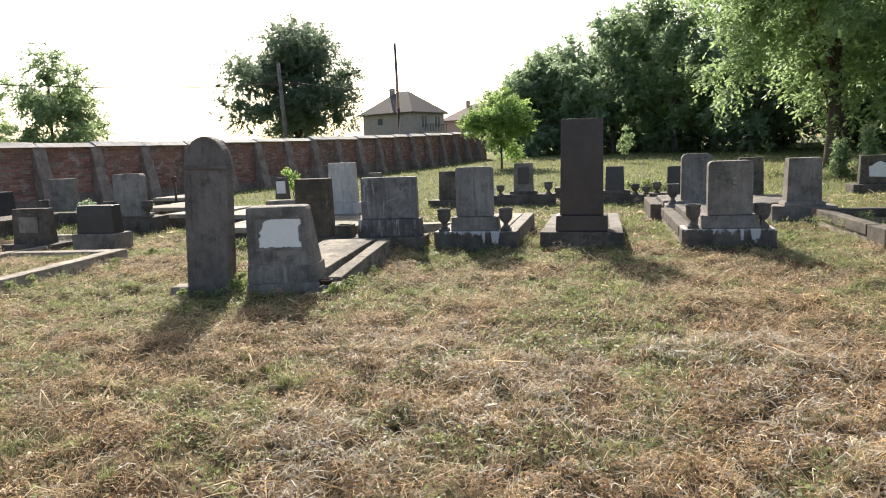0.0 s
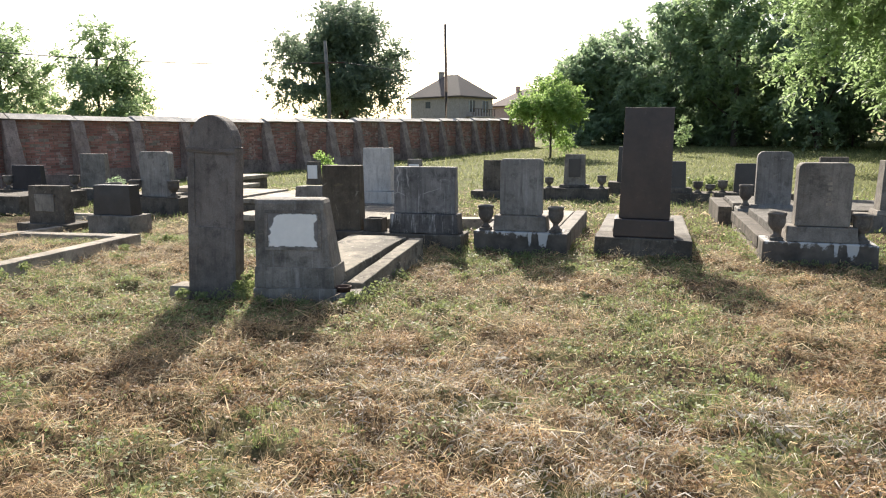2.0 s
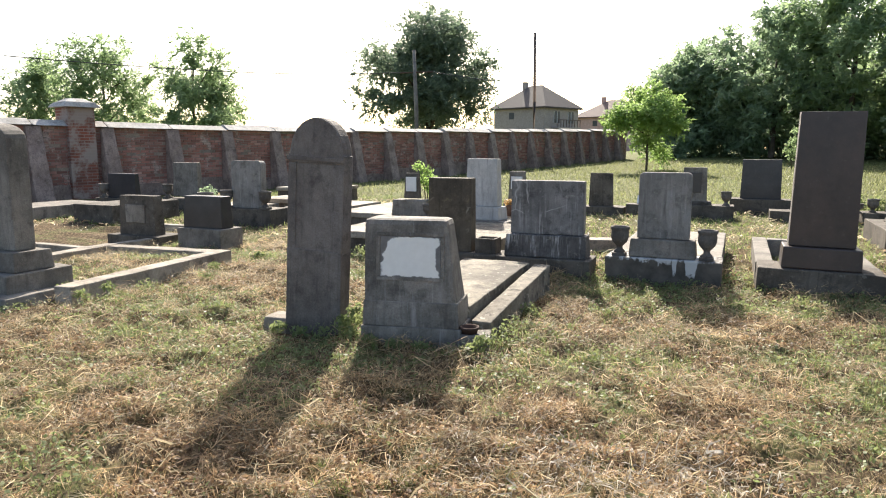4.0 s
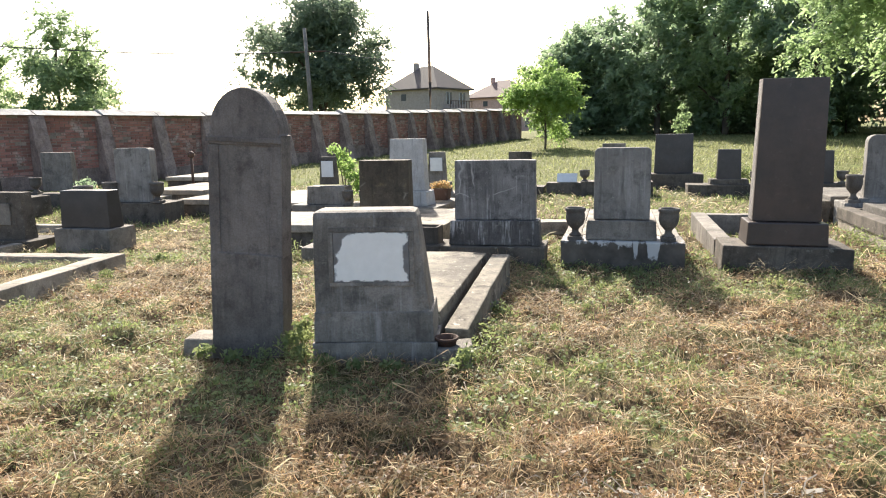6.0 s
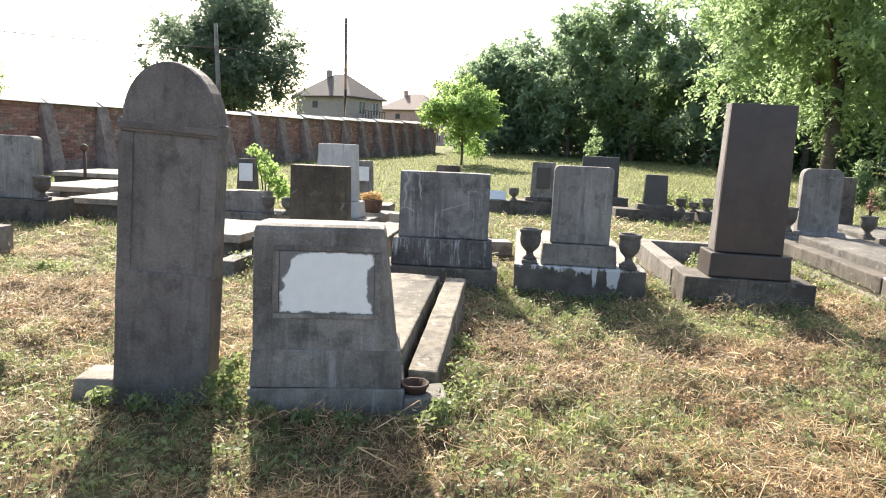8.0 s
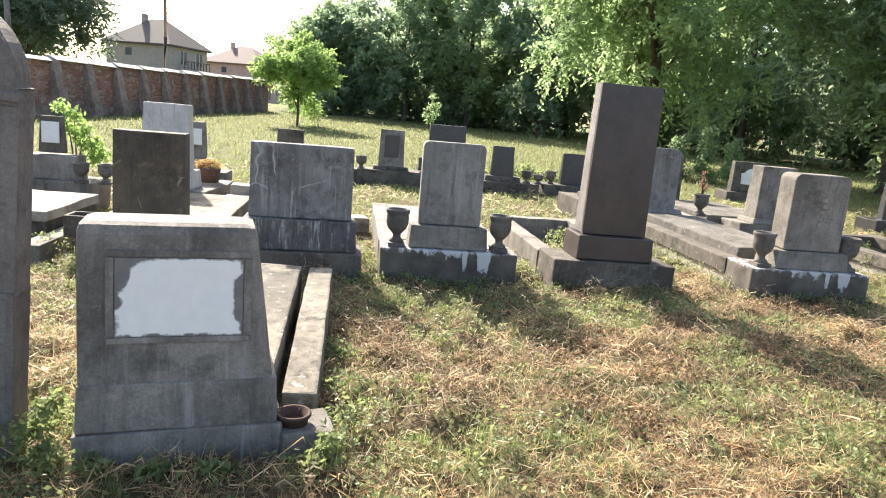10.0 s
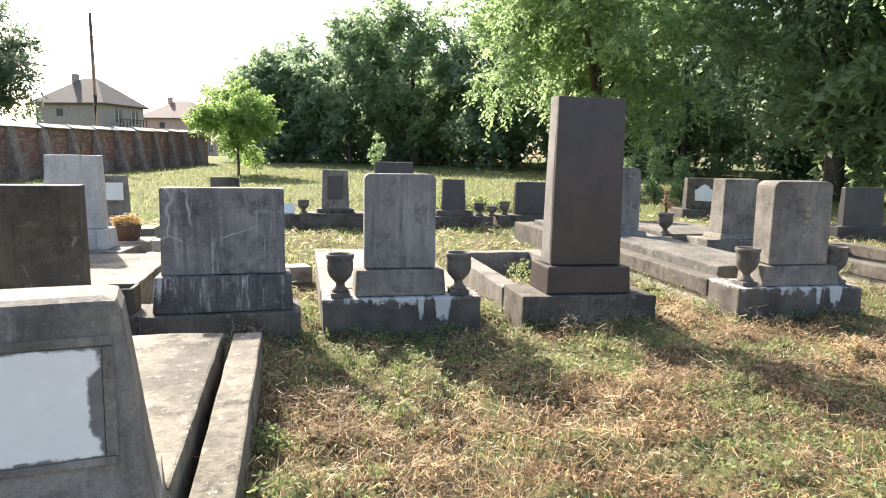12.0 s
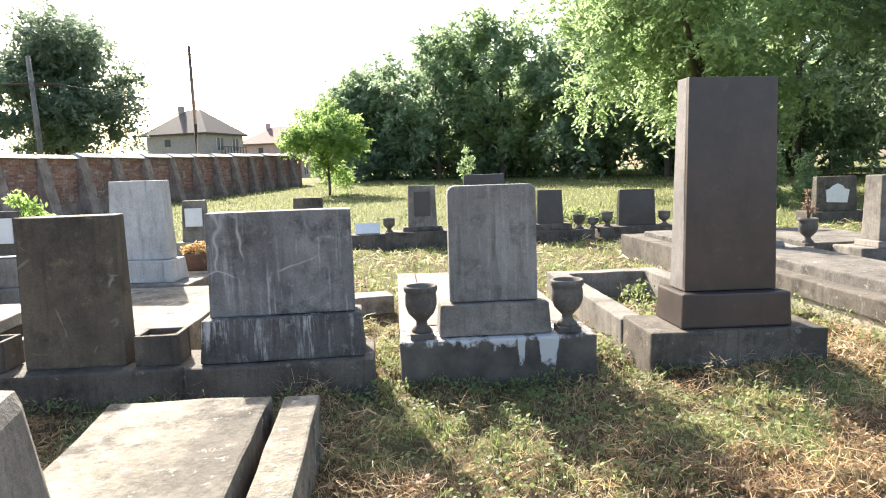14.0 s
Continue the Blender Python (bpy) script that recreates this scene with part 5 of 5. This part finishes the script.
straw("cut_straw", 108000, (-5.8, 5.0, 0.2, 5.2), 0.07, 0.0014, 101, "tangled dry cut straw strewn over the near ground", 0.07)
straw("cut_straw", 36000, (-5.8, 5.0, 0.2, 5.2), 0.18, 0.0014, 105, "longer dry straw over the near ground", 0.08)
straw("cut_straw", 125000, (-8.5, 7.0, 4.8, 9.0), 0.085, 0.0017, 102, "dry cut straw between the graves", 0.07)
straw("cut_straw", 30000, (-15, 11, 9.0, 17.0), 0.17, 0.005, 103, "sparse dry straw between the far graves", 0.05)


def tufts(name, count, per, box, radius, height, length, width, seed, label, mat, upright):
    """Rough heaps of cut hay or tussocks of grass, each a small mound of crossing stems."""
    rng = np.random.default_rng(seed)
    cx, cy = scatter(rng, count, *box)
    g = greenness(cx, cy)
    k = rng.random(len(cx)) < np.clip(0.65 + (0.9 if upright else -0.7) * g, 0.12, 1)
    cx, cy = cx[k], cy[k]
    n = len(cx) * per
    i = np.repeat(np.arange(len(cx)), per)
    size = rng.uniform(0.5, 1.5, len(cx))[i]
    a, r = rng.uniform(0, 2 * math.pi, n), rng.random(n) ** 0.6
    x, y = cx[i] + np.cos(a) * r * radius * size * rng.uniform(0.7, 1.6, len(cx))[i], cy[i] + np.sin(a) * r * radius * size
    keep = open_ground(x, y)
    x, y, r, size, a = x[keep], y[keep], r[keep], size[keep], a[keep]
    n = len(x)
    base = np.array([lump(p, q) for p, q in zip(x, y)])
    z = base + height * size * (1 - r * r) * (rng.random(n) ** 0.7 if not upright else 0.0)
    turn = a + rng.normal(0, 1.3, n)
    el = rng.normal(0.1, 0.5, n) if not upright else rng.normal(1.05, 0.3, n)
    ln = length * rng.uniform(0.35, 1.2, n)
    d = np.stack([np.cos(turn) * np.cos(el), np.sin(turn) * np.cos(el), np.sin(el)], 1) * ln[:, None]
    p0 = np.stack([x, y, z], 1)
    p1 = p0 + d
    p1[:, 2] = np.maximum(p1[:, 2], base - 0.01)
    w = np.stack([-np.sin(turn), np.cos(turn), rng.normal(0, 0.7, n)], 1) * (width * rng.uniform(0.6, 1.3, n))[:, None]
    tagged(strips(name, np.stack([p0, p1], 1), np.stack([w, w * 0.4], 1), mat), label, "grass", "", "stuff")


tufts("hay_tuft", 2000, 88, (-5.8, 5.0, 0.2, 5.4), 0.12, 0.11, 0.065, 0.0014, 141, "rough little heaps of brown cut hay", L_STRAW, False)
tufts("hay_tuft", 1800, 74, (-8.5, 7.0, 5.0, 9.2), 0.13, 0.11, 0.075, 0.0014, 142, "rough heaps of cut hay among the graves", L_STRAW, False)
tufts("grass_tuft", 600, 40, (-5.8, 5.0, 0.6, 5.4), 0.05, 0.0, 0.055, 0.0017, 143, "small green grass tussocks in the hay", L_GRASS, True)
tufts("grass_tuft", 700, 40, (-8.5, 7.0, 5.0, 9.4), 0.06, 0.0, 0.065, 0.0021, 144, "green grass tussocks among the graves", L_GRASS, True)
straw("bleached_straw", 45000, (-1.5, 5.6, 0.2, 4.0), 0.1, 0.0019, 106, "bleached pale straw over the near ground", 0.07, L_PALE)
straw("loose_stalk", 1700, (-5.0, 4.2, 0.5, 8.5), 0.25, 0.002, 104, "long pale loose stalks lying on the cut grass", 0.1)
blades("stubble", 55000, (-5.8, 5.0, 0.2, 5.2), 0.06, 0.0013, 115, "dry stubble standing among cut straw", L_STRAW, -1.6, 1.0)
blades("stubble", 42000, (-8.5, 7.0, 4.8, 9.5), 0.07, 0.0018, 116, "dry stubble between the graves", L_STRAW, -1.6, 1.0)
blades("grass", 100000, (-5.5, 4.5, 0.5, 5.2), 0.035, 0.0016, 111, "short patchy green grass among straw", None, 0.0)
blades("grass", 100000, (-8.5, 6.5, 5.0, 9.5), 0.045, 0.002, 112, "green grass round the first graves", None, -0.1)
blades("grass", 72000, (-15, 11, 9.5, 18.0), 0.08, 0.007, 113, "green grass between the far graves", None, -0.3)
blades("grass", 48000, (-16, 22, 18.0, 48.0), 0.12, 0.019, 114, "thin half-dry lawn rising to the wood", L_LAWN, -0.5)
clover("clover", 170000, (-7.6, 4.8, 0.8, 9.5), 0.014, 121, "small clover-like weeds in the grass", L_WEED, 0.0)
clover("chaff", 300000, (-6.0, 4.8, 0.4, 9.0), 0.013, 122, "crumbled brown leaves and chaff in the cut grass", L_CHAFF, -0.05, -1.0)


def weed_patch(spots, per, spread, size, seed, label):
    """Leafy weeds growing against the stones."""
    rng = np.random.default_rng(seed)
    c = np.array([(x, y, rise(x, y) + h) for x, y, h in spots])
    v = leaf_cloud(c, np.full(len(c), spread), per * len(c), size, rng, 0.6)
    tagged(soup("weeds", v, 4, L_WEED), label, "weeds", "", "stuff")


weed_patch([(-2.72, 5.0, 0.06), (-2.78, 5.1, 0.1), (-2.73, 5.25, 0.08), (-2.62, 4.98, 0.05), (-1.68, 5.15, 0.06), (-1.62, 5.35, 0.08), (-1.66, 5.7, 0.06), (-1.68, 6.2, 0.05), (-2.9, 4.95, 0.05), (-5.2, 6.3, 0.06), (-5.3, 5.6, 0.08), (-5.25, 7.4, 0.1), (-1.5, 8.3, 0.08), (-1.48, 8.7, 0.06), (-1.5, 7.9, 0.04)], 150, 0.11, 0.015, 131, "leafy green weeds at the foot of the stones")
weed_patch([(1.72, 8.3, 0.07), (1.7, 8.8, 0.09), (1.75, 9.4, 0.08), (1.72, 9.9, 0.1), (1.35, 10.2, 0.08), (3.15, 8.5, 0.08), (3.3, 8.7, 0.06), (0.55, 9.4, 0.12), (0.7, 10.0, 0.12), (0.4, 9.0, 0.08), (4.2, 9.4, 0.15), (4.0, 9.9, 0.15), (4.6, 9.2, 0.12), (4.7, 10.2, 0.16), (-0.12, 8.4, 0.06), (-4.0, 8.2, 0.1), (-4.3, 8.0, 0.12), (-3.9, 8.6, 0.1)], 150, 0.17, 0.019, 132, "leafy weeds in and round the grave plots")
weed_patch([(-2.68, 5.0, 0.07), (-2.74, 5.03, 0.14), (-2.71, 5.12, 0.2), (-2.76, 5.2, 0.1), (-1.72, 5.0, 0.06), (-1.68, 5.06, 0.1), (-2.5, 4.96, 0.03), (-2.3, 4.95, 0.03), (-2.1, 4.96, 0.03), (-3.3, 4.98, 0.04), (-3.1, 4.96, 0.03), (-5.42, 5.0, 0.1), (-5.35, 5.2, 0.14), (-5.38, 6.6, 0.1), (-5.36, 7.35, 0.12)], 70, 0.07, 0.024, 133, "broad-leaved green weeds between the stele and headstone")
weed_patch([(x, y, 0.03 + 0.02 * math.sin(9 * x)) for y, lo, hi in ((7.95, -1.35, -0.3), (7.97, 0.1, 1.12), (7.95, 1.9, 2.95), (7.87, -2.5, -1.6), (7.88, -3.6, -2.65), (8.0, 4.2, 5.4)) for x in np.arange(lo, hi, 0.12)], 34, 0.075, 0.016, 134, "short green weeds along the foot of the plinths")
bush("sapling", 2.20, 38.0, rise(0, 38.0), "thin young sapling with few leaves on the lawn", L_MID, [(-0.2, 0, 1.20), (0.05, 0, 1.90), (0.3, 0, 1.40), (0.0, 0.1, 0.90)], 0.3, 420, 0.09, 77, "tree")

build_bricks()
